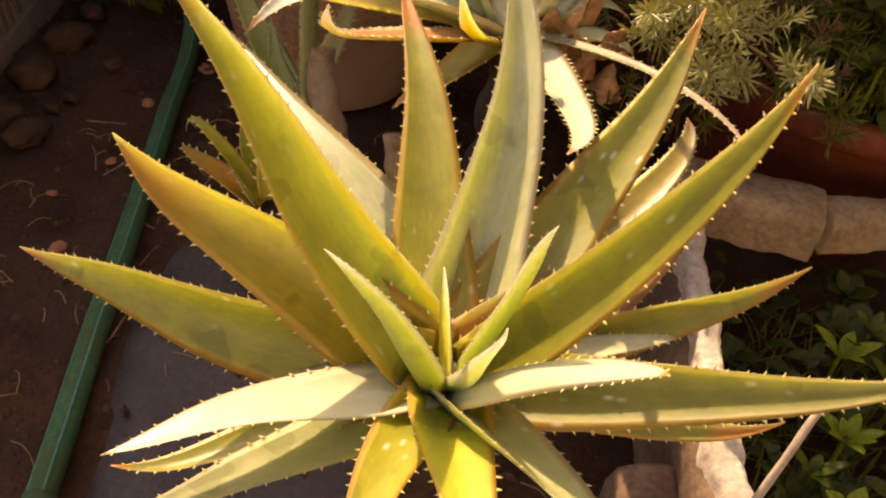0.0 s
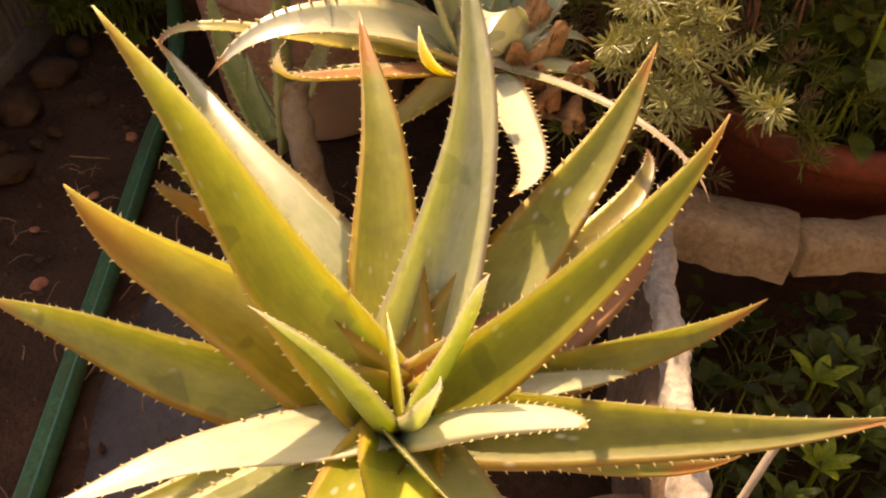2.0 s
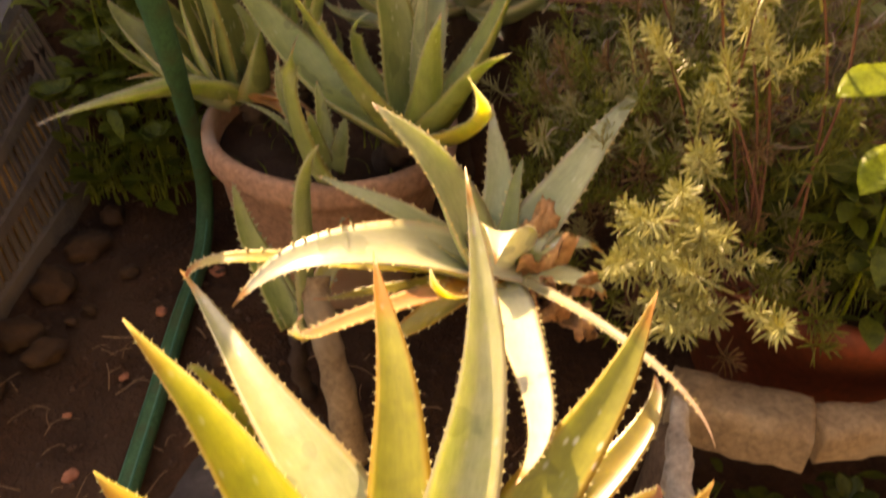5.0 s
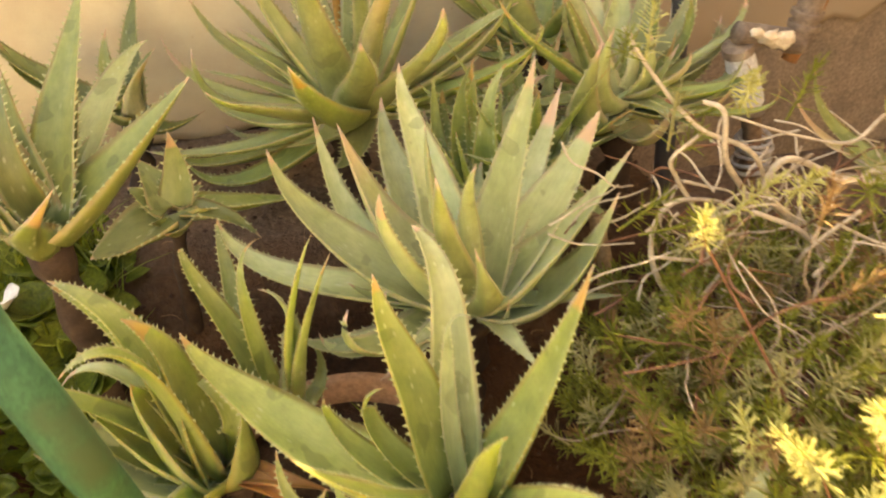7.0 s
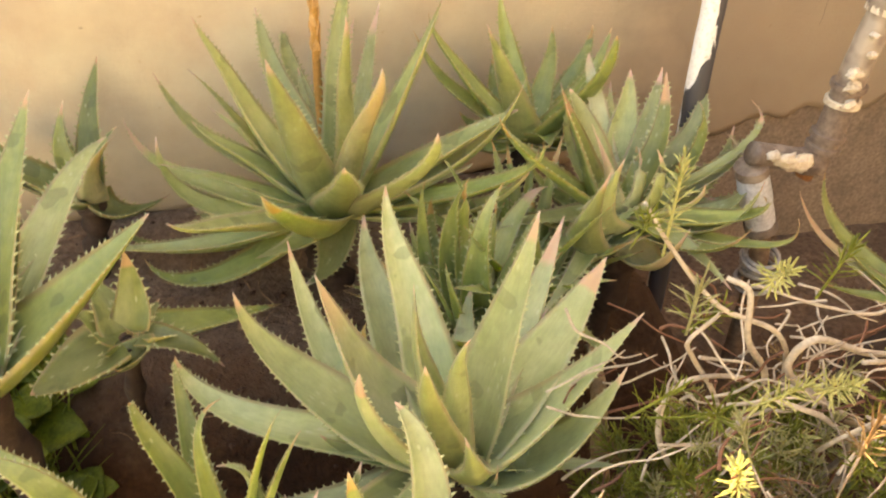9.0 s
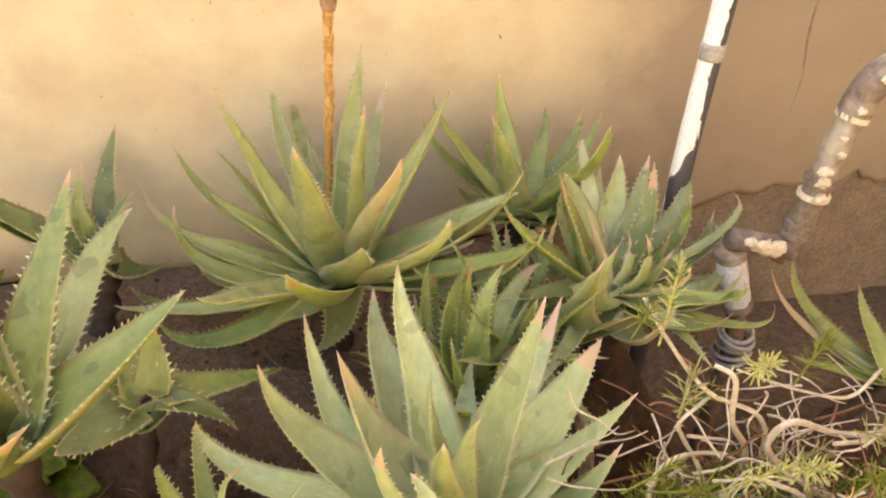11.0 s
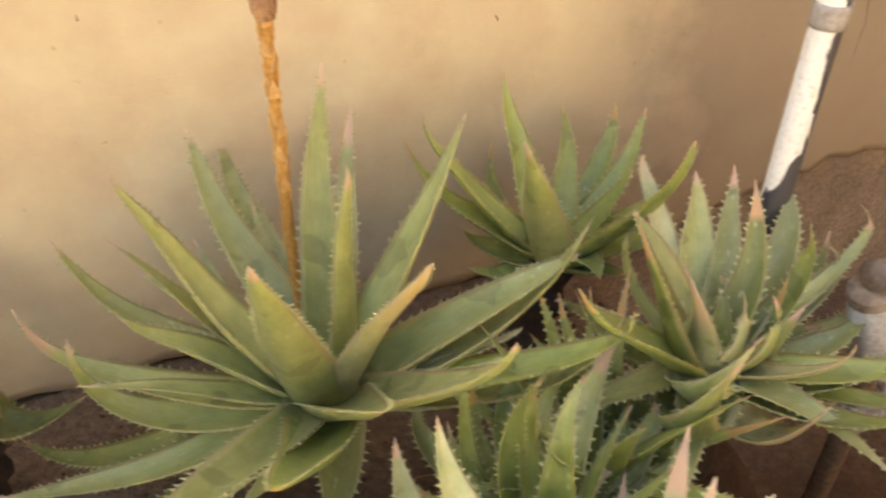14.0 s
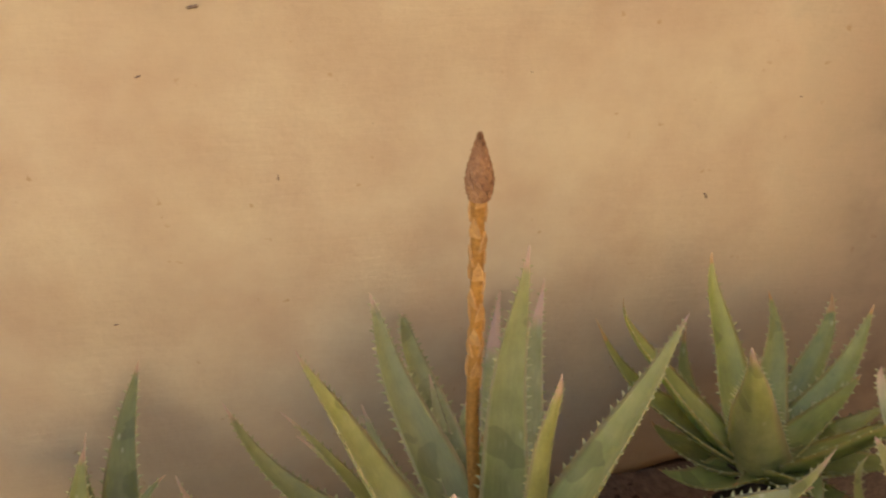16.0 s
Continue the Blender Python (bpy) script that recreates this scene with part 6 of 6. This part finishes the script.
def woody_shrub():
    """Bare pale twisted branches with a few needle tufts."""
    root = Vector((.52, 1.44, .03))
    p = thing("woody_shrub", root, "straggling shrub of bare twisted pale branches and sparse tufts", "shrub")
    runs = [([(.258, 1.46, .835), (.29, 1.44, .782), (.346, 1.42, .713), (.423, 1.41, .665), (.47, 1.43, .55), (.50, 1.44, .30)], .0048),
            ([(.36, 1.44, .735), (.378, 1.42, .727), (.384, 1.41, .667), (.431, 1.42, .59), (.45, 1.43, .48), (.50, 1.44, .25)], .0065),
            ([(.66, 1.43, .565), (.556, 1.41, .608), (.47, 1.40, .658), (.442, 1.40, .640), (.452, 1.40, .60), (.558, 1.41, .496), (.64, 1.43, .40), (.60, 1.45, .2)], .008),
            ([(.43, 1.42, .57), (.395, 1.42, .596), (.327, 1.41, .618), (.299, 1.41, .585), (.302, 1.40, .52), (.36, 1.40, .42)], .0052),
            ([(.36, 1.43, .70), (.343, 1.42, .697), (.311, 1.41, .68), (.33, 1.42, .640), (.375, 1.42, .56), (.43, 1.43, .40)], .0045),
            ([(.52, 1.38, .63), (.60, 1.40, .60), (.70, 1.43, .60), (.82, 1.46, .55)], .006), ([(.62, 1.36, .56), (.55, 1.38, .50), (.48, 1.42, .42)], .005),
            ([(.40, 1.36, .62), (.47, 1.35, .58), (.53, 1.36, .50), (.54, 1.40, .38)], .006), ([(.56, 1.30, .60), (.62, 1.32, .52), (.66, 1.36, .42), (.62, 1.40, .3)], .0055),
            ([(.50, 1.30, .64), (.46, 1.33, .56), (.50, 1.38, .46)], .0042), ([(.70, 1.30, .56), (.64, 1.30, .60), (.58, 1.33, .55), (.56, 1.37, .42)], .005),
            ([(.42, 1.47, .69), (.50, 1.45, .66), (.58, 1.44, .64), (.64, 1.46, .66)], .0035), ([(.27, 1.36, .58), (.34, 1.37, .55), (.42, 1.39, .50)], .004),
            ([(.74, 1.38, .50), (.68, 1.37, .47), (.60, 1.39, .40)], .006), ([(.50, 1.33, .60), (.56, 1.31, .57), (.62, 1.27, .58)], .004)]
    for pts, r in runs:
        twig(p, root, pts, r * 0.48, r * 0.78, M_TWIG, "branch")
    rnd = random.Random(77)
    for i in range(130):
        q = Vector((rnd.uniform(.27, .85), rnd.uniform(1.33, 1.52), rnd.uniform(.46, .66)))
        pts = [q]
        d = Vector((rnd.uniform(-1, 1), rnd.uniform(-.6, .6), rnd.uniform(-.3, .6)))
        for _ in range(4):
            d = (d + Vector((rnd.uniform(-.7, .7), rnd.uniform(-.5, .5), rnd.uniform(-.7, .4)))).normalized()
            pts.append(pts[-1] + d * rnd.uniform(.018, .042))
        twig(p, root, pts, .0009, rnd.uniform(.0013, .0026), M_TWIG if i % 3 else M_TWIG_RED, "branch")
    # thin dead twigs and dull sprigs tangled over the low shrub
    for i in range(150):
        q = Vector((rnd.uniform(.24, .78), rnd.uniform(1.10, 1.42), rnd.uniform(.40, .60)))
        d = Vector((rnd.uniform(-1, 1), rnd.uniform(-1, 1), rnd.uniform(-.2, .8)))
        pts = [q]
        for _ in range(4):
            d = (d + Vector((rnd.uniform(-.5, .5), rnd.uniform(-.5, .5), rnd.uniform(-.5, .3)))).normalized()
            pts.append(pts[-1] + d * rnd.uniform(.02, .045))
        twig(p, root, pts, .0007, rnd.uniform(.001, .0019), M_TWIG_DULL if i % 3 else M_TWIG_RED, "branch")
        if i % 2:
            shared("sprig", TUFT_DARK[2 + i % 4 // 3], p, aim(pts[-1] - root, d + Vector((0, 0, .5)), rnd.uniform(0, 360)) @ Matrix.Scale(rnd.uniform(.6, 1.0), 4))
    for i, pt in enumerate([(.285, 1.45, .80), (.262, 1.46, .80), (.30, 1.40, .72), (.47, 1.42, .72), (.40, 1.42, .74), (.56, 1.38, .64), (.28, 1.38, .60), (.33, 1.36, .62), (.36, 1.34, .64), (.62, 1.36, .62),
                            (.245, 1.37, .63), (.70, 1.40, .62), (.43, 1.33, .66), (.50, 1.30, .66), (.66, 1.32, .58), (.58, 1.28, .62), (.40, 1.40, .54), (.49, 1.40, .56), (.74, 1.45, .58), (.34, 1.45, .66)]):
        d = Vector((rnd.uniform(-.6, .6), rnd.uniform(-.8, .2), rnd.uniform(.2, 1)))
        shared("sprig", (TUFT_DARK if i % 4 else TUFT_LOOSE)[i % 3], p, aim(Vector(pt) - root, d, rnd.uniform(0, 360)) @ Matrix.Scale(rnd.uniform(.8, 1.1), 4))


woody_shrub()


# ---- broad-leaved plants and weeds ----
def blade(bm, base, d, up, l, w, droop, cols=4, rows=8, fold=0.25, wave=0.0, shape=1.0):
    """One broad leaf: a curved two-sided sheet with a folded midrib."""
    d = d.normalized()
    side = d.cross(up)
    side = side.normalized() if side.length > 0.01 else Vector((1, 0, 0))
    n = side.cross(d)
    grid = []
    for i in range(rows + 1):
        s = i / rows
        hw = w * 0.5 * max(0.02, math.sin(math.pi * min(1, s ** shape * 0.97 + 0.03)) ** 0.8)
        row = []
        for k in range(cols + 1):
            x = -1 + 2 * k / cols
            p = base + d * (l * s) - up * (droop * l * s * s) + side * (x * hw) + n * (fold * hw * abs(x) + wave * hw * math.sin(s * 9 + x * 2))
            row.append(bm.verts.new(p))
        grid.append(row)
    for r0, r1 in zip(grid, grid[1:]):
        for k in range(cols):
            bm.faces.new((r0[k], r0[k + 1], r1[k + 1], r1[k]))


def leafy(name, at, label, mat, leaves, stem=None, category="weed", group=""):
    """A plant whose leaves are parts: (base, direction, length, width, droop)."""
    at = Vector(at)
    p = thing(name, at, label, category, group)
    for b, d, l, w, dr in leaves:
        bm = bmesh.new()
        blade(bm, Vector(b) - at, Vector(d), Vector((0, 0, 1)), l, w, dr, wave=0.06)
        ob = part("leaf", bm, mat, p)
        so = ob.modifiers.new("thickness", "SOLIDIFY")
        so.thickness = 0.0009
    for pts in stem or []:
        bm = bmesh.new()
        tube(bm, spline([Vector(q) - at for q in pts], 5), 0.0028, 7)
        part("stem", bm, mat, p)
    return p


leafy("broad_leaf_plant", (.58, .98, .03), "young plant with glossy yellow-green leaves catching the sun", M_LIME_LEAF,
      [((.50, 1.00, .73), (-.7, -.5, -.2), .10, .045, .15), ((.53, .99, .66), (.9, -.2, .25), .09, .05, .1), ((.548, .97, .597), (-.9, -.35, -.12), .115, .062, .0), ((.565, .98, .57), (.5, -.3, .5), .10, .06, .1),
       ((.565, .96, .51), (-.7, -.5, -.35), .085, .055, .1), ((.57, .99, .62), (.2, -.5, .3), .08, .045, .2), ((.545, 1.0, .74), (.3, -.1, .8), .07, .04, .1)],
      [[(.58, .98, .03), (.59, .985, .3), (.57, .985, .58), (.53, 1.0, .74)]], "plant")


def rosette(name, at, n, l, w, label, mat, seed, lift=0.45, height=0.1):
    rnd = random.Random(seed)
    at = Vector(at)
    ls = []
    for i in range(n):
        a = i * 2.4
        k = lift + 0.7 * i / n
        ls.append((at + Vector((0, 0, height)), (math.cos(a), math.sin(a), k), l * rnd.uniform(.75, 1.1) * (1 - .35 * i / n), w, rnd.uniform(.1, .35)))
    return leafy(name, at, label, mat, ls, [[at, at + Vector((.004, 0, height * .5)), at + Vector((0, 0, height))]])


rosette("succulent_weed", (.568, 1.075, .22), 13, .055, .026, "rosette weed with blunt green leaves in the red pot", M_WEED, 5, .3, .16)
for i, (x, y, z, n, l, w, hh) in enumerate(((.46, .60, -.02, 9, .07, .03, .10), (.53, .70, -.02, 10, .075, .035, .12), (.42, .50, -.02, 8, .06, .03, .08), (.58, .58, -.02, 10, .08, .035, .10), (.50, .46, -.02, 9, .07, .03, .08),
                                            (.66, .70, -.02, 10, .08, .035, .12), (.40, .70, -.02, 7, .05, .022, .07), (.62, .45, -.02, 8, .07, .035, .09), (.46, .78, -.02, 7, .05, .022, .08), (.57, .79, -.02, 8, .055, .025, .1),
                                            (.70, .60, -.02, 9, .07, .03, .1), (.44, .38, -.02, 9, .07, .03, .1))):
    rosette("weed", (x, y, z), n, l, w, "leafy green weed on the dark soil beside the edging", M_WEED_SHADED, 70 + i, .5, hh)
# every third weed takes the lime leaf, standing for sun on it
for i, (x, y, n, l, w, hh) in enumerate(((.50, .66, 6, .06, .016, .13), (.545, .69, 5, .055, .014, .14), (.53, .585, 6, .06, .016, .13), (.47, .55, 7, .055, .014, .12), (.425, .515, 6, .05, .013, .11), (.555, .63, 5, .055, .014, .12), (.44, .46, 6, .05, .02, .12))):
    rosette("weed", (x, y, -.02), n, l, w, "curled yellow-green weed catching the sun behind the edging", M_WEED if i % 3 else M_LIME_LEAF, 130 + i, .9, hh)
for i, (x, y, z, n, l, w, hh) in enumerate(((-.60, 1.64, .04, 10, .10, .08, .34), (-.50, 1.60, .03, 10, .09, .07, .28), (-.42, 1.66, .08, 9, .07, .05, .22), (-.54, 1.70, .10, 10, .09, .07, .30), (-.62, 1.66, .05, 9, .09, .07, .20), (-.55, 1.93, .28, 6, .11, .10, .10), (-.50, 1.78, .2, 6, .10, .09, .12), (-.60, 1.78, .12, 9, .08, .06, .16), (-.70, 1.95, .2, 9, .12, .08, .15),
                                            (-.98, 2.12, .3, 9, .13, .09, .12), (-.80, 2.10, .3, 8, .12, .08, .12), (-.56, 1.56, .02, 9, .07, .05, .18), (-.48, 1.50, .02, 8, .06, .035, .14), (-.66, 1.52, .02, 8, .07, .05, .2))):
    rosette("weed", (x, y, z), n, l, w, "broad-leaved green weed in the bed near the wall", M_WEED, 90 + i, .55, hh)


leafy("broad_leaf_weed", (-0.518, 1.676, 0.100), "low weed with two broad pale green leaves facing up", M_LIME_WEED,
      [((-0.518, 1.676, .375), (.75, .1, .12), .075, .066, .1), ((-0.518, 1.676, .36), (-.5, .5, .2), .06, .055, .15)],
      [[(-0.518, 1.676, 0.100), (-0.523, 1.676, .33), (-0.518, 1.676, .375)]])
leafy("broad_leaf_weed", (-.52, 1.84, .29), "weed with large heart-shaped green leaves below the aloe", M_WEED,
      [((-.52, 1.86, .36), (.5, .35, .15), .10, .10, .2), ((-.53, 1.80, .36), (.4, -.2, .2), .10, .09, .15), ((-.54, 1.84, .38), (-.6, .2, .3), .10, .09, .2), ((-.53, 1.83, .36), (.1, -.8, .1), .10, .085, .2),
       ((-.55, 1.80, .34), (-.5, -.6, .1), .09, .08, .2), ((-.50, 1.74, .34), (.6, -.1, .25), .11, .09, .1), ((-.52, 1.74, .33), (-.3, -.7, .1), .09, .08, .2)],
      [[(-.52, 1.84, .29), (-.525, 1.85, .33), (-.53, 1.83, .36)], [(-.52, 1.83, .27), (-.51, 1.79, .31), (-.51, 1.74, .34)]])


def grass(name, n, area, hmin, hmax, seed, label, mat, width=0.0022, base=None):
    """Many grass blades in one mesh."""
    rnd = random.Random(seed)
    bm = bmesh.new()
    x0, x1, y0, y1 = area
    for _ in range(n):
        x, y = rnd.uniform(x0, x1), rnd.uniform(y0, y1)
        z = base if base is not None else ground_height(x, y)
        l, a, lean = rnd.uniform(hmin, hmax), rnd.uniform(0, 6.28), rnd.uniform(.15, .9)
        d = Vector((math.cos(a), math.sin(a), 0))
        side = Vector((-d.y, d.x, 0))
        prev = None
        for i in range(6):
            s = i / 5
            p = Vector((x, y, z - .005)) + d * (lean * l * s * s) + Vector((0, 0, l * (s - .35 * lean * s * s)))
            w = width * (1 - s) ** .6 + .0002
            row = (bm.verts.new(p - side * w), bm.verts.new(p + d * w * .5), bm.verts.new(p + side * w))
            if prev:
                bm.faces.new((prev[0], prev[1], row[1], row[0]))
                bm.faces.new((prev[1], prev[2], row[2], row[1]))
            prev = row
    return tagged(obj(name, bm, mat), label, "grass", kind="stuff")


grass("grass", 300, (-.64, -.44, 1.50, 1.92), .08, .20, 3, "bright green grass growing beside the aloes", M_GRASS, 0.0032)
grass("grass", 220, (-1.3, -.62, 1.92, 2.25), .05, .14, 4, "green grass along the foot of the wall", M_GRASS, 0.003)
grass("grass", 520, (-1.05, -.745, 1.05, 1.68), .06, .17, 5, "grass growing out of the polystyrene box", M_GRASS, 0.0034, .235)
grass("grass", 500, (.36, .85, .28, .82), .04, .12, 6, "fine grass among the weeds behind the edging", M_GRASS)
grass("grass", 420, (.47, .80, .98, 1.28), .05, .14, 7, "fine grass in the red pot", M_GRASS, base=.225)
grass("grass", 60, (-.30, .0, 1.24, 1.5), .015, .05, 8, "tiny grass shoots in the terracotta pot", M_GRASS, 0.0015, .262)


def undergrowth(areas, mat, size, label, seed):
    """Small weed leaves covering the dark soil."""
    rnd = random.Random(seed)
    bm = bmesh.new()
    for x0, x1, y0, y1, n, z0, z1 in areas:
        for _ in range(n):
            x, y = rnd.uniform(x0, x1), rnd.uniform(y0, y1)
            a = rnd.uniform(0, 6.28)
            z = max(rnd.uniform(z0, z1), ground_height(x, y) + 0.01)
            blade(bm, Vector((x, y, z)), Vector((math.cos(a), math.sin(a), rnd.uniform(.0, .9))), Vector((0, 0, 1)), size * rnd.uniform(.018, .042), size * rnd.uniform(.011, .021), rnd.uniform(.1, .6), 2, 4)
    return tagged(obj("undergrowth", bm, mat), label, "weeds", kind="stuff")


undergrowth(((.34, .95, .25, .84, 420, -.015, .10), (.47, .81, .96, 1.28, 260, .235, .34), (.55, 1.1, 1.1, 1.6, 260, .0, .3)), M_WEED_SHADED, 1.0, "low green weeds on the soil, darkened for shade", 12)
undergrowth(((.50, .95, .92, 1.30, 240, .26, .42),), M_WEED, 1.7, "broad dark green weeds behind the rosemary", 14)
undergrowth(((-.66, -.42, 1.48, 1.95, 260, .02, .24), (-1.3, -.6, 1.9, 2.25, 110, .3, .42), (-1.15, -.58, 1.72, 2.0, 330, .10, .36), (-1.05, -.75, 1.04, 1.70, 220, .25, .34)), M_WEED, 1.8, "bright green broad weeds near the crate and wall", 13)


# ---- small things on the ground ----
def stone(name, at, size, seed, mat, label, category):
    bm = bmesh.new()
    lump(bm, size, seed, 3, 0.35)
    ob = tagged(obj(name, bm, mat), label, category, "stones and chips on the soil")
    ob.location = (at[0], at[1], ground_height(at[0], at[1]) + size[2] * 0.55)
    ob.rotation_euler = (0, 0, seed)
    return ob


for i, (x, y, s) in enumerate(((-.590, 1.36, .044), (-.615, 1.25, .046), (-.630, 1.13, .042), (-.575, 1.09, .034), (-.640, 1.01, .045), (-.54, 1.20, .014), (-.50, 1.30, .018), (-.575, 1.46, .03), (-.56, 1.17, .012), (-.23, 1.02, .014), (-.30, 1.09, .02))):
    stone("stone", (x, y), (s, s * .78, s * .5), i + 1.0, M_STONE, "rough brown stone half sunk in the soil", "stone")
for i, (x, y, s) in enumerate(((-.459, .861, .012), (-.346, 1.307, .016), (-.50, .97, .007), (-.44, 1.05, .008), (-.42, 1.20, .012))):
    stone("brick_chip", (x, y), (s, s * .8, s * .5), i + 20.0, M_CHIP, "small reddish brick chip on the soil", "stone")


def stump(pts, r, label):
    at = Vector(pts[0])
    bm = bmesh.new()
    tube(bm, spline([Vector(q) - at for q in pts], 8), lambda s: r * (1 - .25 * s) * (1 + .06 * math.sin(s * 40)), 12, True, .2)
    ob = tagged(obj("plant_stump", bm, M_CONC), label, "plant stump", "old aloe stumps")
    ob.location = at
    return ob


stump([(-.075, .90, .0), (-.095, .94, .10), (-.125, .99, .20), (-.13, 1.02, .24)], .024, "smooth beige stump of an old aloe stem")
stump([(-.01, .84, .0), (-.015, .87, .10), (-.03, .90, .20)], .017, "thin beige stump of an old aloe stem")
stump([(.36, 1.60, .10), (.345, 1.615, .25), (.335, 1.64, .38), (.335, 1.68, .42)], .015, "curved beige aloe stem with peeling skin")


def dry_stalk():
    pts = [(.262, .38, .192), (.281, .40, .232), (.300, .42, .272), (.319, .44, .300), (.339, .452, .304), (.345, .456, .298)]
    at = Vector((.244, .352, .118))
    bm = bmesh.new()
    tube(bm, spline([at] + [Vector(q) for q in pts], 8), lambda s: .0042 - .0015 * s, 9, True, .15)
    for v in bm.verts:
        v.co -= at
    ob = tagged(obj("dry_stalk", bm, M_TWIG), "dry beige plant stalk leaning beside the edging", "stalk")
    ob.location = at


dry_stalk()


def litter():
    """Dry stems and leaf scraps scattered on the soil."""
    rnd = random.Random(6)
    bm = bmesh.new()
    for _ in range(210):
        x, y = rnd.uniform(-.60, .22), rnd.uniform(.25, 1.15)
        if _ > 160:
            x, y = rnd.uniform(-.5, .5), rnd.uniform(1.5, 2.25)
        z, a, l = ground_height(x, y) + .012, rnd.uniform(0, 6.28), rnd.uniform(.015, .06)
        d = Vector((math.cos(a), math.sin(a), rnd.uniform(-.05, .25)))
        b = Vector((rnd.uniform(-.2, .2), rnd.uniform(-.2, .2), .15)) * l
        tube(bm, [Vector((x, y, z)) + d * l * t + b * (4 * t * (1 - t)) for t in (0, .33, .66, 1)], rnd.uniform(.0006, .0013), 4)
    return tagged(obj("plant_litter", bm, M_LITTER), "dry stems and scraps scattered on the soil", "litter", kind="stuff")


litter()


def clods():
    """Crumbs of earth and grit on the bare soil."""
    rnd = random.Random(15)
    verts, faces = [], []
    oct_v = ((1, 0, 0), (-1, 0, 0), (0, 1, 0), (0, -1, 0), (0, 0, 1), (0, 0, -1))
    oct_f = ((0, 2, 4), (2, 1, 4), (1, 3, 4), (3, 0, 4), (2, 0, 5), (1, 2, 5), (3, 1, 5), (0, 3, 5))
    for _ in range(1500):
        x, y = rnd.uniform(-.66, .26), rnd.uniform(.15, 1.6)
        if _ > 1000:
            x, y = rnd.uniform(-.6, .55), rnd.uniform(1.5, 2.28)
        s = .0022 + .007 * rnd.random() ** 3
        z = ground_height(x, y) + 0.016 * noise.noise(Vector((x * 5, y * 5, 0))) + 0.010 * noise.noise(Vector((x * 17, y * 17, 4))) + s * .3
        if ((x + .165) / .185) ** 2 + ((y - .62) / .40) ** 2 < .9:
            if rnd.random() < .6:
                continue
            z = ground_height(x, y) + .024
        n = len(verts)
        a = rnd.uniform(0, 6.28)
        for vx, vy, vz in oct_v:
            k = s * rnd.uniform(.6, 1.3)
            verts.append((x + k * (vx * math.cos(a) - vy * math.sin(a)), y + k * (vx * math.sin(a) + vy * math.cos(a)), z + k * vz * .7))
        faces += [tuple(n + i for i in f) for f in oct_f]
    me = bpy.data.meshes.new("soil_crumbs")
    me.from_pydata(verts, [], faces)
    me.materials.append(M_CLOD)
    return tagged(new("soil_crumbs", me), "crumbs of brown earth and grit on the bare soil", "soil", kind="stuff")


clods()


def scrap():
    bm = bmesh.new()
    blade(bm, Vector((0, 0, 0)), Vector((.6, -.3, .8)), Vector((0, 0, 1)), .08, .075, .2, 5, 6, .3, .2, .7)
    ob = tagged(obj("paper_scrap", bm, M_PAPER), "torn white scrap caught in the weeds", "scrap")
    ob.location = (-0.592, 1.695, 0.420)
    so = ob.modifiers.new("thickness", "SOLIDIFY")
    so.thickness = .001


scrap()
